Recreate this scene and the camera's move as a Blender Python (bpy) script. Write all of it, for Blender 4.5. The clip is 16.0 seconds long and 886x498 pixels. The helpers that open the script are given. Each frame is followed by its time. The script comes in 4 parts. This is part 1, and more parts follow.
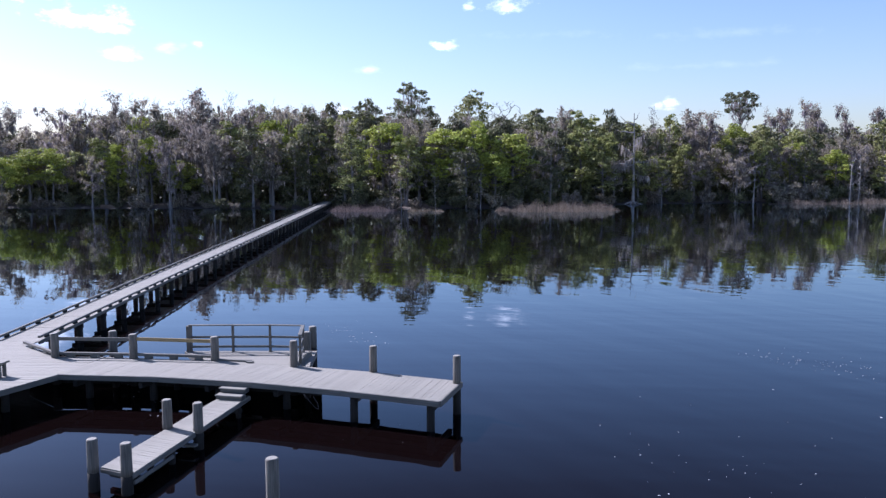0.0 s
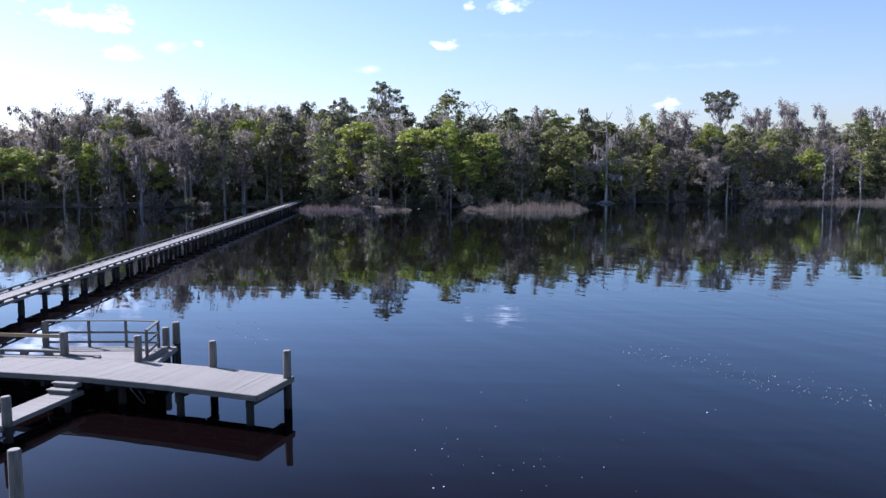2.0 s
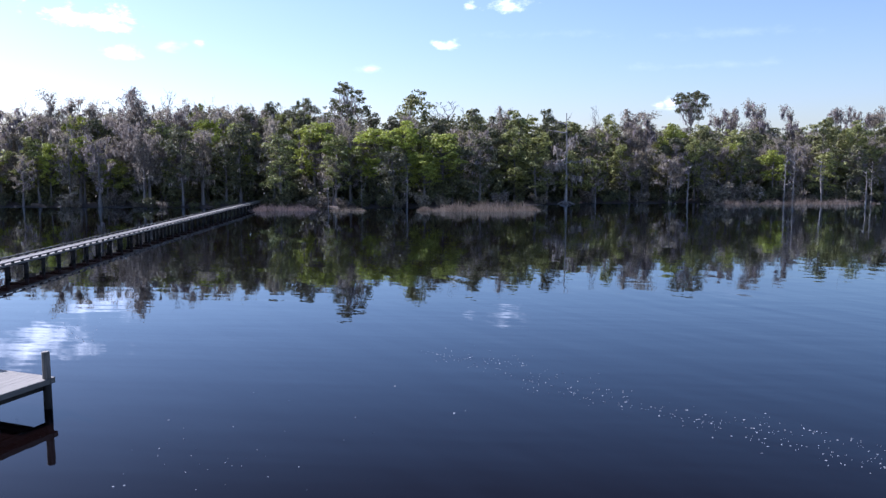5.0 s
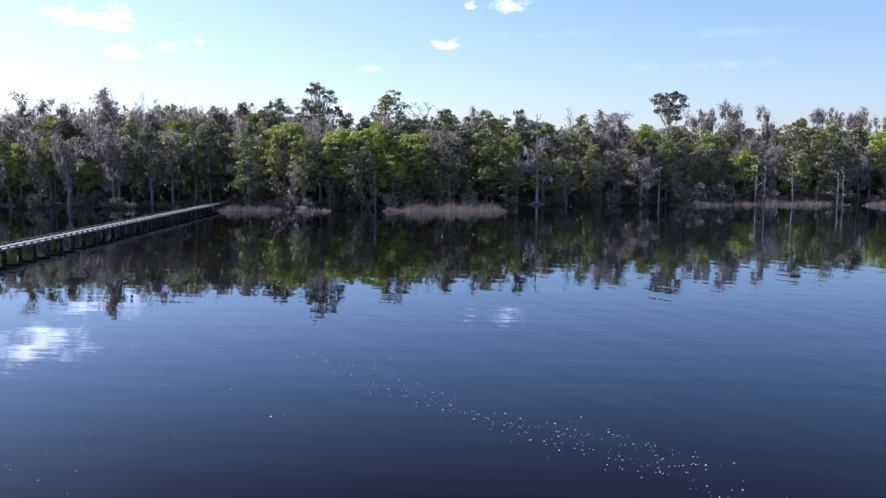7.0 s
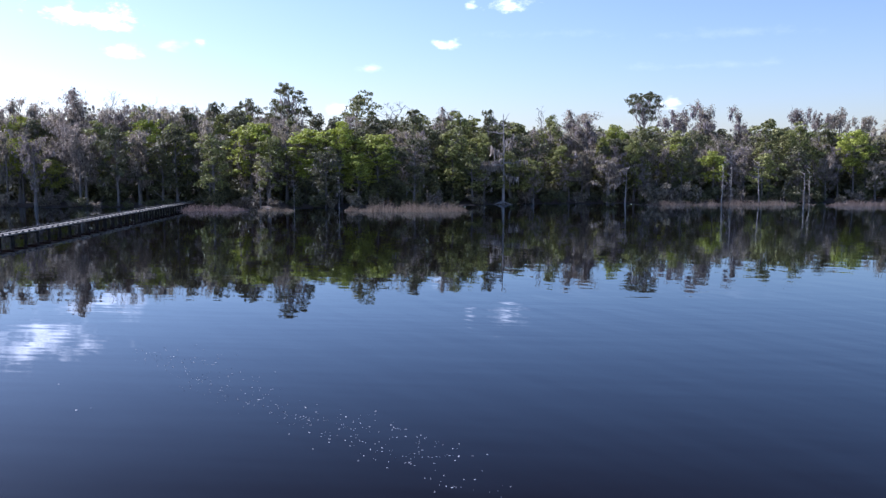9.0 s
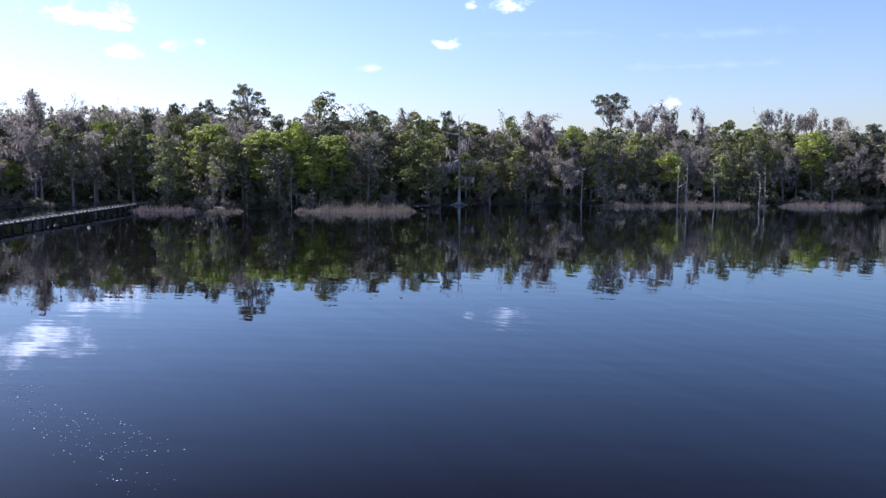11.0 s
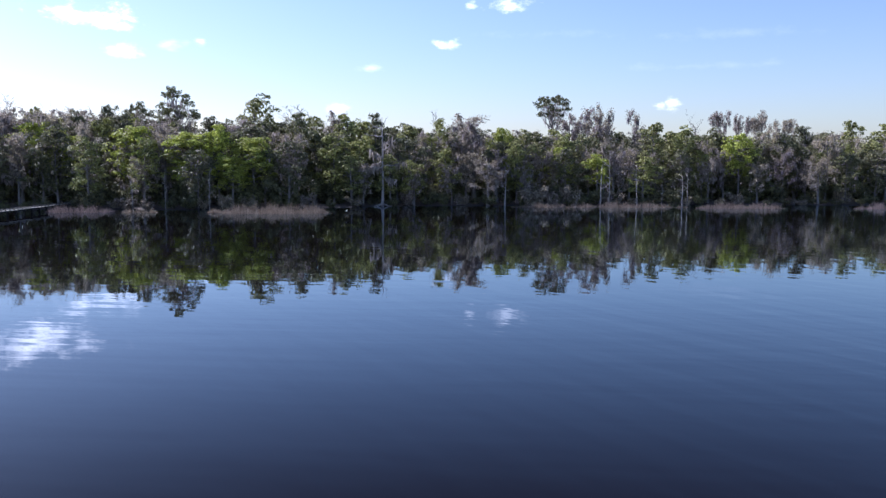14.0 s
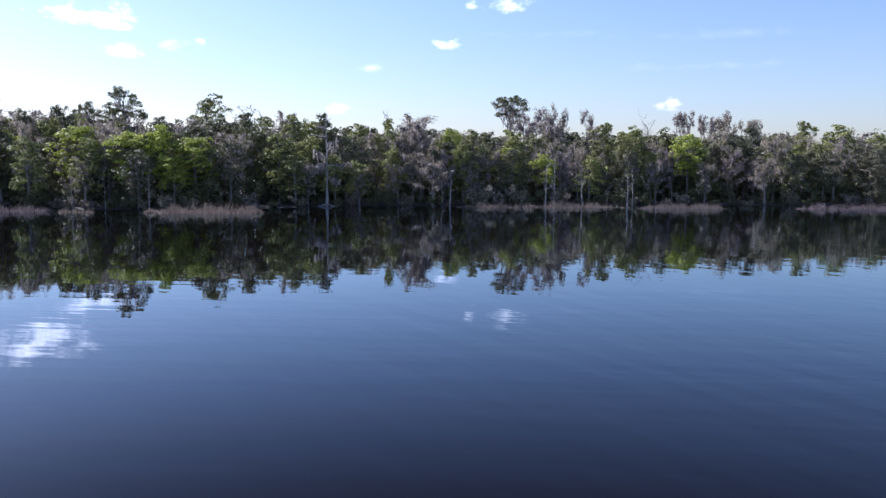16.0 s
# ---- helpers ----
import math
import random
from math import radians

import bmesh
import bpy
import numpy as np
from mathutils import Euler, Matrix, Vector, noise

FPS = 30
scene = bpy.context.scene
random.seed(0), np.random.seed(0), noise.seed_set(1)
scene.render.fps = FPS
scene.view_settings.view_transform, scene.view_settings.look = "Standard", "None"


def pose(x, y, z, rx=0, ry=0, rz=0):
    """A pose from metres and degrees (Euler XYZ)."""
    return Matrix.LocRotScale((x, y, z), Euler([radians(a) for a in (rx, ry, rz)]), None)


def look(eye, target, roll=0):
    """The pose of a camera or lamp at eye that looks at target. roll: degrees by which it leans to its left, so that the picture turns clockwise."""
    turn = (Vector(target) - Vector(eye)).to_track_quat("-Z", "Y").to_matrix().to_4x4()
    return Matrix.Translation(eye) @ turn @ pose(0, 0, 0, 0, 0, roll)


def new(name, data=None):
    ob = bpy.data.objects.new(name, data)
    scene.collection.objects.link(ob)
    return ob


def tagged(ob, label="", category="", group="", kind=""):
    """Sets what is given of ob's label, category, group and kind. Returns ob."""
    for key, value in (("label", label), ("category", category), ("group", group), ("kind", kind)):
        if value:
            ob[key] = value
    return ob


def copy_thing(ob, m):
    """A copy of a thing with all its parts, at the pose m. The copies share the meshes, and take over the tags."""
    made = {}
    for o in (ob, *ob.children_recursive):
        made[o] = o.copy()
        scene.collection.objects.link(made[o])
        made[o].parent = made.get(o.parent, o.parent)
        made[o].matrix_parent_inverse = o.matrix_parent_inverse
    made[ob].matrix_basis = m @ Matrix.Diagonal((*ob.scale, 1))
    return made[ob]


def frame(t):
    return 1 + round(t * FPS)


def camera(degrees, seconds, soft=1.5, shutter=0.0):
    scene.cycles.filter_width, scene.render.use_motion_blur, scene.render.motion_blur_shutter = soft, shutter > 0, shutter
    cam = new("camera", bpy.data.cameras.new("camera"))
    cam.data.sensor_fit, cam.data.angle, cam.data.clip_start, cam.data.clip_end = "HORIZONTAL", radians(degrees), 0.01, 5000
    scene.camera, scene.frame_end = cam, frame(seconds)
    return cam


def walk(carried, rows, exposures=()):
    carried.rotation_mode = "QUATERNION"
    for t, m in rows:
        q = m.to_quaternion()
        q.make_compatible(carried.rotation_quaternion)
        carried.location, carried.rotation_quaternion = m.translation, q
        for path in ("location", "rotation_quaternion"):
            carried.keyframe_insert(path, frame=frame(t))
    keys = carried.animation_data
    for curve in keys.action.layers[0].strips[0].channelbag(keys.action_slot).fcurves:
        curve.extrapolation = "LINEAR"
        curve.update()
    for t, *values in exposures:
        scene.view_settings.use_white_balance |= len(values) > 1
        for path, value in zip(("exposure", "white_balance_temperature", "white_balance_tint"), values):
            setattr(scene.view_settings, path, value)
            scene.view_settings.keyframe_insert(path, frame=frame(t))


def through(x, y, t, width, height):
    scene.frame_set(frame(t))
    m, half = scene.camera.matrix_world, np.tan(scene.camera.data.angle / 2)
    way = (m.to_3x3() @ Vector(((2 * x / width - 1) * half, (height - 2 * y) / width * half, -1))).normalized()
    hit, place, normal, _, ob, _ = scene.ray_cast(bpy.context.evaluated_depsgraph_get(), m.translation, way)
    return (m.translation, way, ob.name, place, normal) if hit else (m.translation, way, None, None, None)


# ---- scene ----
cam = camera(57.5, 16.0, soft=1.4)
ROWS = [
    (0, 0.000, 0.000, 8.600, -5.972, 0.196, 0.000),
    (0.5, 1.530, -0.023, 8.561, -5.977, 0.183, 0.007),
    (1, 2.871, -0.016, 8.528, -5.981, 0.171, 0.013),
    (1.5, 4.308, -0.085, 8.492, -5.986, 0.158, 0.020),
    (2, 5.876, -0.125, 8.442, -5.990, 0.146, 0.027),
    (2.5, 7.214, -0.099, 8.415, -5.994, 0.134, 0.033),
    (3, 8.682, -0.249, 8.432, -5.999, 0.121, 0.040),
    (3.5, 10.296, -0.547, 8.497, -6.003, 0.109, 0.047),
    (4, 11.628, -0.666, 8.517, -6.008, 0.097, 0.053),
    (6.5, 19.257, -0.499, 8.751, -6.030, 0.035, 0.087),
    (7, 20.844, -0.628, 8.743, -6.034, 0.023, 0.094),
    (7.5, 22.442, -0.931, 8.747, -6.038, 0.010, 0.100),
    (8, 24.195, -1.185, 8.771, -6.043, -0.002, 0.107),
    (8.5, 26.014, -1.386, 8.801, -6.047, -0.015, 0.114),
    (11, 37.544, -2.461, 9.023, -6.052, -0.076, 0.120),
    (11.5, 40.149, -2.929, 9.140, -6.052, -0.089, 0.120),
    (12, 42.981, -3.244, 9.215, -6.052, -0.101, 0.120),
    (12.5, 45.779, -3.572, 9.301, -6.052, -0.113, 0.120),
    (13, 48.608, -3.875, 9.411, -6.052, -0.126, 0.120),
    (13.5, 51.408, -4.182, 9.432, -6.052, -0.138, 0.120),
    (14, 54.292, -4.519, 9.439, -6.052, -0.151, 0.120),
    (14.5, 57.245, -4.735, 9.448, -6.052, -0.163, 0.120),
    (15, 60.337, -4.858, 9.460, -6.052, -0.175, 0.120),
    (15.5, 63.447, -4.904, 9.475, -6.052, -0.188, 0.120),
    (16, 66.581, -4.996, 9.506, -6.052, -0.200, 0.120),]
walk(cam, [(t, pose(x, y, z, 90 + pitch, roll, yaw)) for t, x, y, z, pitch, roll, yaw in ROWS],
     exposures=[(0.0, 1.06, 5400, 26), (7.0, 1.05, 5400, 26), (16.0, 0.99, 5400, 26)])

# ---- world, sun ----
SUN_AZ, SUN_EL = -57.0, 39.0          # degrees from +y towards +x, and above the horizon
F = 1429.0


def cloud_direction(px, py):
    """Azimuth and elevation (radians) of a spot of sky, from its offset to the view's axis."""
    p = radians(5.98)
    u, w = (px - 784) / F, (441 - py) / F
    d = Vector((u, math.cos(p) + w * math.sin(p), -math.sin(p) + w * math.cos(p))).normalized()
    return math.atan2(d.x, d.y), math.asin(d.z)


def build_world():
    world = bpy.data.worlds.new("sky")
    scene.world = world
    world.use_nodes = True
    nt = world.node_tree
    nt.nodes.clear()
    N, L = nt.nodes.new, nt.links.new

    def math_node(op, a, b=None, c=None):
        n = N("ShaderNodeMath")
        n.operation = op
        for i, v in enumerate((a, b, c)):
            if v is None:
                continue
            if isinstance(v, (int, float)):
                n.inputs[i].default_value = v
            else:
                L(v, n.inputs[i])
        return n.outputs[0]

    sky = N("ShaderNodeTexSky")
    sky.sky_type = "NISHITA"
    sky.sun_disc = False
    sky.sun_elevation = radians(SUN_EL)
    sky.sun_rotation = radians(SUN_AZ)
    sky.air_density, sky.dust_density, sky.ozone_density = 1.1, 0.8, 2.4
    coord = N("ShaderNodeTexCoord")
    sep = N("ShaderNodeSeparateXYZ")
    L(coord.outputs["Generated"], sep.inputs[0])
    az = math_node("ARCTAN2", sep.outputs[0], sep.outputs[1])
    el = math_node("ARCSINE", sep.outputs[2])
    flat = N("ShaderNodeCombineXYZ")
    L(az, flat.inputs[0])
    L(el, flat.inputs[1])
    noise_a = N("ShaderNodeTexNoise")
    noise_a.inputs["Scale"].default_value = 31
    noise_a.inputs["Detail"].default_value = 7
    noise_a.inputs["Roughness"].default_value = 0.62
    stretch = N("ShaderNodeMapping")
    stretch.inputs["Scale"].default_value = (1, 1.8, 1)
    L(flat.outputs[0], stretch.inputs[0])
    L(stretch.outputs[0], noise_a.inputs["Vector"])
    wobble = math_node("MULTIPLY", math_node("SUBTRACT", noise_a.outputs["Fac"], 0.52), 5.5)

    total = None
    for px, py, hw, hh, gain in CLOUDS:
        ca, ce = cloud_direction(px, py)
        du = math_node("DIVIDE", math_node("SUBTRACT", az, ca), hw / F)
        dv = math_node("DIVIDE", math_node("SUBTRACT", el, ce), hh / F)
        r = math_node("SQRT", math_node("ADD", math_node("MULTIPLY", du, du), math_node("MULTIPLY", dv, dv)))
        body = math_node("ADD", math_node("MULTIPLY", math_node("SUBTRACT", 1.0, r), 1.5), wobble)
        ramp = N("ShaderNodeMapRange")
        ramp.interpolation_type = "SMOOTHSTEP"
        ramp.inputs["From Min"].default_value = 0.0
        ramp.inputs["From Max"].default_value = 2.3
        L(body, ramp.inputs["Value"])
        near = N("ShaderNodeMapRange")
        near.inputs["From Min"].default_value = 2.3
        near.inputs["From Max"].default_value = 1.3
        L(r, near.inputs["Value"])
        one = math_node("MULTIPLY", math_node("MULTIPLY", ramp.outputs[0], near.outputs[0]), gain)
        total = one if total is None else math_node("MAXIMUM", total, one)
    mix = N("ShaderNodeMix")
    mix.data_type = "RGBA"
    L(total, mix.inputs[0])
    L(sky.outputs[0], mix.inputs[6])
    mix.inputs[7].default_value = CLOUD_WHITE
    back = N("ShaderNodeBackground")
    back.inputs["Strength"].default_value = SKY
    L(mix.outputs[2], back.inputs["Color"])
    out = N("ShaderNodeOutputWorld")
    L(back.outputs[0], out.inputs[0])


SKY = 0.0735
CLOUD_WHITE = (25.0, 24.3, 24.2, 1)
CLOUDS = [
    (150, 28, 86, 22, 0.8), (212, 50, 26, 9, 0.4), (210, 96, 50, 16, 0.4), (295, 83, 36, 12, 0.2),
    (351, 77, 12, 9, 0.3), (895, 9, 46, 16, 0.6), (828, 10, 16, 12, 0.45), (774, 78, 34, 13, 0.55),
    (652, 123, 26, 9, 0.16), (1163, 188, 15, 9, 0.35), (1186, 183, 15, 12, 0.5), (1230, 118, 150, 9, 0.03), (22, -48, 118, 42, 1.0),
    (600, 193, 30, 12, 0.3), (1300, 60, 190, 12, 0.03), (980, 62, 160, 10, 0.025),
]
build_world()
sun = new("sun", bpy.data.lights.new("sun", "SUN"))
sun.data.energy, sun.data.angle, sun.data.color = 5.0, radians(0.5), (1.0, 0.94, 0.86)
sa, se = radians(SUN_AZ), radians(SUN_EL)
sun.matrix_world = look((0, 0, 60), Vector((0, 0, 60)) - Vector((math.sin(sa) * math.cos(se), math.cos(sa) * math.cos(se), math.sin(se))))


# ---- materials ----
def material(name):
    m = bpy.data.materials.new(name)
    m.use_nodes = True
    return m, m.node_tree, m.node_tree.nodes["Principled BSDF"]


def ramp_node(nt, src, stops):
    r = nt.nodes.new("ShaderNodeValToRGB")
    nt.links.new(src, r.inputs[0])
    while len(r.color_ramp.elements) < len(stops):
        r.color_ramp.elements.new(0.5)
    for e, (p, c) in zip(r.color_ramp.elements, stops):
        e.position, e.color = p, (*c, 1)
    return r.outputs[0]


def noise_node(nt, scale, detail=4, rough=0.55, stretch=(1, 1, 1), coords="Object", turn=0):
    c = nt.nodes.new("ShaderNodeTexCoord")
    mp = nt.nodes.new("ShaderNodeMapping")
    mp.vector_type = "TEXTURE"
    mp.inputs["Scale"].default_value = tuple(1 / k for k in stretch)
    mp.inputs["Rotation"].default_value = (0, 0, radians(turn))
    nt.links.new(c.outputs[coords], mp.inputs[0])
    n = nt.nodes.new("ShaderNodeTexNoise")
    n.inputs["Scale"].default_value, n.inputs["Detail"].default_value, n.inputs["Roughness"].default_value = scale, detail, rough
    nt.links.new(mp.outputs[0], n.inputs["Vector"])
    return n.outputs["Fac"]


def mixed(nt, fac, a, b, blend="MIX"):
    m = nt.nodes.new("ShaderNodeMix")
    m.data_type, m.blend_type = "RGBA", blend
    for sock, v in ((m.inputs[0], fac), (m.inputs[6], a), (m.inputs[7], b)):
        if isinstance(v, (int, float)):
            sock.default_value = v
        elif isinstance(v, tuple):
            sock.default_value = (*v, 1)
        else:
            nt.links.new(v, sock)
    return m.outputs[2]


def bump(nt, bsdf, height, strength, distance):
    b = nt.nodes.new("ShaderNodeBump")
    b.inputs["Strength"].default_value, b.inputs["Distance"].default_value = strength, distance
    nt.links.new(height, b.inputs["Height"])
    nt.links.new(b.outputs[0], bsdf.inputs["Normal"])


def wood(name, dark, light, along="y", rough=0.75, grain=1.0):
    """Weathered timber: streaks along one axis, stains, and a shade of its own for each piece."""
    m, nt, b = material(name)
    s = {"x": (0.6, 14, 14), "y": (14, 0.6, 14), "z": (14, 14, 0.6)}[along]
    streak = noise_node(nt, 2.2, 6, 0.6, s)
    col = ramp_node(nt, streak, [(0.25, dark), (0.75, light)])
    stain = noise_node(nt, 0.9, 5, 0.6)
    col = mixed(nt, ramp_node(nt, stain, [(0.35, (0, 0, 0)), (0.75, (0.45, 0.45, 0.45))]), col, tuple(c * 0.55 for c in dark))
    info = nt.nodes.new("ShaderNodeObjectInfo")
    shade = ramp_node(nt, info.outputs["Random"], [(0.0, (0.88, 0.88, 0.88)), (1.0, (1.0, 1.0, 1.0))])
    col = mixed(nt, 1.0, col, shade, "MULTIPLY")
    nt.links.new(col, b.inputs["Base Color"])
    b.inputs["Roughness"].default_value = rough
    b.inputs["Specular IOR Level"].default_value = 0.3
    bump(nt, b, streak, 0.5 * grain, 0.006)
    return m


def foliage(name, dark, light, tint=(0.85, 1.1), through=0.35):
    """Leaves: each leaf and each tree a shade of its own, some light shining through."""
    m, nt, b = material(name)
    geo = nt.nodes.new("ShaderNodeNewGeometry")
    info = nt.nodes.new("ShaderNodeObjectInfo")
    leaf = ramp_node(nt, geo.outputs["Random Per Island"], [(0.0, dark), (1.0, light)])
    whole = ramp_node(nt, info.outputs["Random"], [(0.0, (tint[0], tint[0] * 0.97, tint[0])), (0.5, (1, 1, 0.9)), (1.0, (tint[1], tint[1], tint[1] * 0.8))])
    col = mixed(nt, 1.0, leaf, whole, "MULTIPLY")
    nt.links.new(col, b.inputs["Base Color"])
    b.inputs["Roughness"].default_value = 0.6
    b.inputs["Specular IOR Level"].default_value = 0.25
    tr = nt.nodes.new("ShaderNodeBsdfTranslucent")
    nt.links.new(col, tr.inputs["Color"])
    mx = nt.nodes.new("ShaderNodeMixShader")
    mx.inputs[0].default_value = through
    nt.links.new(b.outputs[0], mx.inputs[1])
    nt.links.new(tr.outputs[0], mx.inputs[2])
    nt.links.new(mx.outputs[0], nt.nodes["Material Output"].inputs[0])
    return m


def water_material():
    m, nt, b = material("river_water")
    body, gloss = nt.nodes.new("ShaderNodeBsdfDiffuse"), nt.nodes.new("ShaderNodeBsdfGlossy")
    body.inputs["Color"].default_value = (0.0034, 0.0018, 0.0018, 1)
    gloss.inputs["Color"].default_value = (0.82, 0.92, 1.0, 1)
    gloss.inputs["Roughness"].default_value = 0.012
    fres = nt.nodes.new("ShaderNodeFresnel")
    fres.inputs["IOR"].default_value = 1.33
    both = nt.nodes.new("ShaderNodeMixShader")
    sheen = nt.nodes.new("ShaderNodeMath")
    sheen.operation, sheen.use_clamp = "MULTIPLY_ADD", True
    nt.links.new(fres.outputs[0], sheen.inputs[0])
    sheen.inputs[1].default_value, sheen.inputs[2].default_value = 1.37, -0.096
    nt.links.new(sheen.outputs[0], both.inputs[0])
    nt.links.new(body.outputs[0], both.inputs[1])
    nt.links.new(gloss.outputs[0], both.inputs[2])
    nt.links.new(both.outputs[0], nt.nodes["Material Output"].inputs[0])
    nt.nodes.remove(b)
    swell = noise_node(nt, 1.0, 1, 0.35, (0.10, 0.55, 1), turn=-61)
    wobble = noise_node(nt, 1.0, 1, 0.4, (0.28, 0.38, 1), turn=20)
    ripple = noise_node(nt, 1.0, 1, 0.4, (0.4, 1.7, 1), turn=-50)
    chop = noise_node(nt, 1.0, 2, 0.5, (0.075, 0.5, 1), turn=-6)
    lap = noise_node(nt, 1.0, 0, 0.4, (0.05, 0.13, 1), turn=15)
    calm = ramp_node(nt, noise_node(nt, 0.013, 3, 0.5, (1, 1.8, 1)), [(0.36, (0.55, 0.55, 0.55)), (0.64, (1.0, 1.0, 1.0))])

    def join(a, k, b):
        n = nt.nodes.new("ShaderNodeMath")
        n.operation = "MULTIPLY_ADD"
        nt.links.new(a, n.inputs[0])
        n.inputs[1].default_value = k
        nt.links.new(b, n.inputs[2])
        return n.outputs[0]

    half = nt.nodes.new("ShaderNodeMath")
    half.operation = "MULTIPLY"
    nt.links.new(swell, half.inputs[0])
    half.inputs[1].default_value = 0.6
    waves = join(chop, 0.45, join(wobble, 0.11, join(ripple, 0.1, half.outputs[0])))
    scaled = nt.nodes.new("ShaderNodeMath")
    scaled.operation = "MULTIPLY"
    nt.links.new(waves, scaled.inputs[0])
    nt.links.new(calm, scaled.inputs[1])
    height = join(lap, 0.2, scaled.outputs[0])
    bump(nt, gloss, height, 1.0, 0.026)
    bump(nt, fres, height, 1.0, 0.026)
    return m


WATER = water_material()
PLANK = wood("weathered_plank", (0.192, 0.182, 0.153), (0.292, 0.276, 0.234), "y")
TIMBER_X = wood("weathered_beam", (0.085, 0.083, 0.074), (0.18, 0.174, 0.154), "y")
FRESH = wood("newer_yellow_timber", (0.25, 0.18, 0.08), (0.36, 0.27, 0.14), "y")
POST = wood("weathered_post", (0.045, 0.041, 0.035), (0.25, 0.228, 0.192), "z")
# near-black: water-darkened wood plus the shade below the decks put into the colour
PILE = wood("wet_shaded_timber", (0.008, 0.0076, 0.007), (0.034, 0.032, 0.029), "z", 0.85)
BARK = wood("grey_bark", (0.12, 0.108, 0.10), (0.30, 0.275, 0.255), "z", 0.9)
BLEACHED = wood("bleached_deadwood", (0.24, 0.22, 0.20), (0.48, 0.44, 0.41), "z", 0.9)
LEAF_LIME = foliage("lime_leaves", (0.12, 0.145, 0.03), (0.52, 0.57, 0.115), through=0.25)
LEAF_GREEN = foliage("green_leaves", (0.062, 0.072, 0.032), (0.41, 0.42, 0.145), through=0.2)
LEAF_DARK = foliage("dark_green_leaves", (0.042, 0.046, 0.032), (0.23, 0.23, 0.12), through=0.2)
LEAF_GREY = foliage("grey_green_leaves", (0.115, 0.102, 0.08), (0.46, 0.405, 0.32), through=0.38)
MOSS = foliage("hanging_moss", (0.125, 0.111, 0.112), (0.55, 0.49, 0.49), through=0.38)
REED = foliage("dry_reeds", (0.10, 0.079, 0.074), (0.32, 0.265, 0.24), through=0.3)
FOAM, _nt, _b = material("foam")
_b.inputs["Base Color"].default_value, _b.inputs["Roughness"].default_value = (0.34, 0.35, 0.37, 1), 0.6


def soil():
    m, nt, b = material("forest_soil")
    nt.links.new(ramp_node(nt, noise_node(nt, 0.35, 6), [(0.3, (0.035, 0.026, 0.022)), (0.7, (0.085, 0.066, 0.052))]), b.inputs["Base Color"])
    b.inputs["Roughness"].default_value = 0.95
    bump(nt, b, noise_node(nt, 2.0, 5), 0.6, 0.1)
    return m


SOIL = soil()


# ---- mesh helpers ----
class Soup:
    """Vertices and faces gathered for one mesh."""

    def __init__(self):
        self.v, self.f = [], []

    def tube(self, pts, radii, sides=6, caps=True):
        base = len(self.v)
        pts = [Vector(p) for p in pts]
        for i, p in enumerate(pts):
            d = (pts[min(i + 1, len(pts) - 1)] - pts[max(i - 1, 0)]).normalized()
            a = d.orthogonal().normalized() if abs(d.z) < 0.9 else Vector((1, 0, 0)).cross(d).normalized()
            b = d.cross(a)
            for k in range(sides):
                t = 2 * math.pi * k / sides
                self.v.append(p + (a * math.cos(t) + b * math.sin(t)) * radii[i])
        for i in range(len(pts) - 1):
            for k in range(sides):
                q = base + i * sides
                self.f.append((q + k, q + (k + 1) % sides, q + sides + (k + 1) % sides, q + sides + k))
        if caps:
            self.f.append(tuple(base + k for k in reversed(range(sides))))
            self.f.append(tuple(base + (len(pts) - 1) * sides + k for k in range(sides)))

    def box(self, x0, x1, y0, y1, z0, z1, m=None, chamfer=0.0):
        base = len(self.v)
        c = chamfer
        ring = [(x0, y0, z0), (x1, y0, z0), (x1, y1, z0), (x0, y1, z0), (x0, y0, z1 - c), (x1, y0, z1 - c), (x1, y1, z1 - c), (x0, y1, z1 - c)]
        if c:
            ring += [(x0 + c, y0 + c, z1), (x1 - c, y0 + c, z1), (x1 - c, y1 - c, z1), (x0 + c, y1 - c, z1)]
        self.v += [(m @ Vector(p)) if m else Vector(p) for p in ring]
        self.f.append((base + 3, base + 2, base + 1, base))
        for lo in range(0, len(ring) - 4, 4):
            for k in range(4):
                self.f.append((base + lo + k, base + lo + (k + 1) % 4, base + lo + 4 + (k + 1) % 4, base + lo + 4 + k))
        t = base + len(ring) - 4
        self.f.append((t, t + 1, t + 2, t + 3))

    def mesh(self, name, mat, smooth=False):
        me = bpy.data.meshes.new(name)
        me.from_pydata([tuple(p) for p in self.v], [], self.f)
        me.materials.append(mat)
        if smooth:
            me.polygons.foreach_set("use_smooth", [True] * len(me.polygons))
        return me


def part(name, me, parent, label=""):
    ob = new(name, me)
    ob.parent = parent
    return tagged(ob, label)


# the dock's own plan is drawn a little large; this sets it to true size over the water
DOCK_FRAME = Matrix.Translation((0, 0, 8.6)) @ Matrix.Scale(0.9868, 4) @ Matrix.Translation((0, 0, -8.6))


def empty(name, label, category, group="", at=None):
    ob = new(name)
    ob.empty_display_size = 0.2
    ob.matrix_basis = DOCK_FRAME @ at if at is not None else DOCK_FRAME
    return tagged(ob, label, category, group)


def lerp(a, b, t):
    return tuple(p + (q - p) * t for p, q in zip(a, b))


def beam_matrix(a, b):
    """A frame with y from a to b, z as near up as it goes; and the length."""
    a, b = Vector(a), Vector(b)
    y = (b - a).normalized()
    x = y.cross(Vector((0, 0, 1))).normalized()
    z = x.cross(y)
    return Matrix((x, y, z)).transposed().to_4x4(), a, (b - a).length


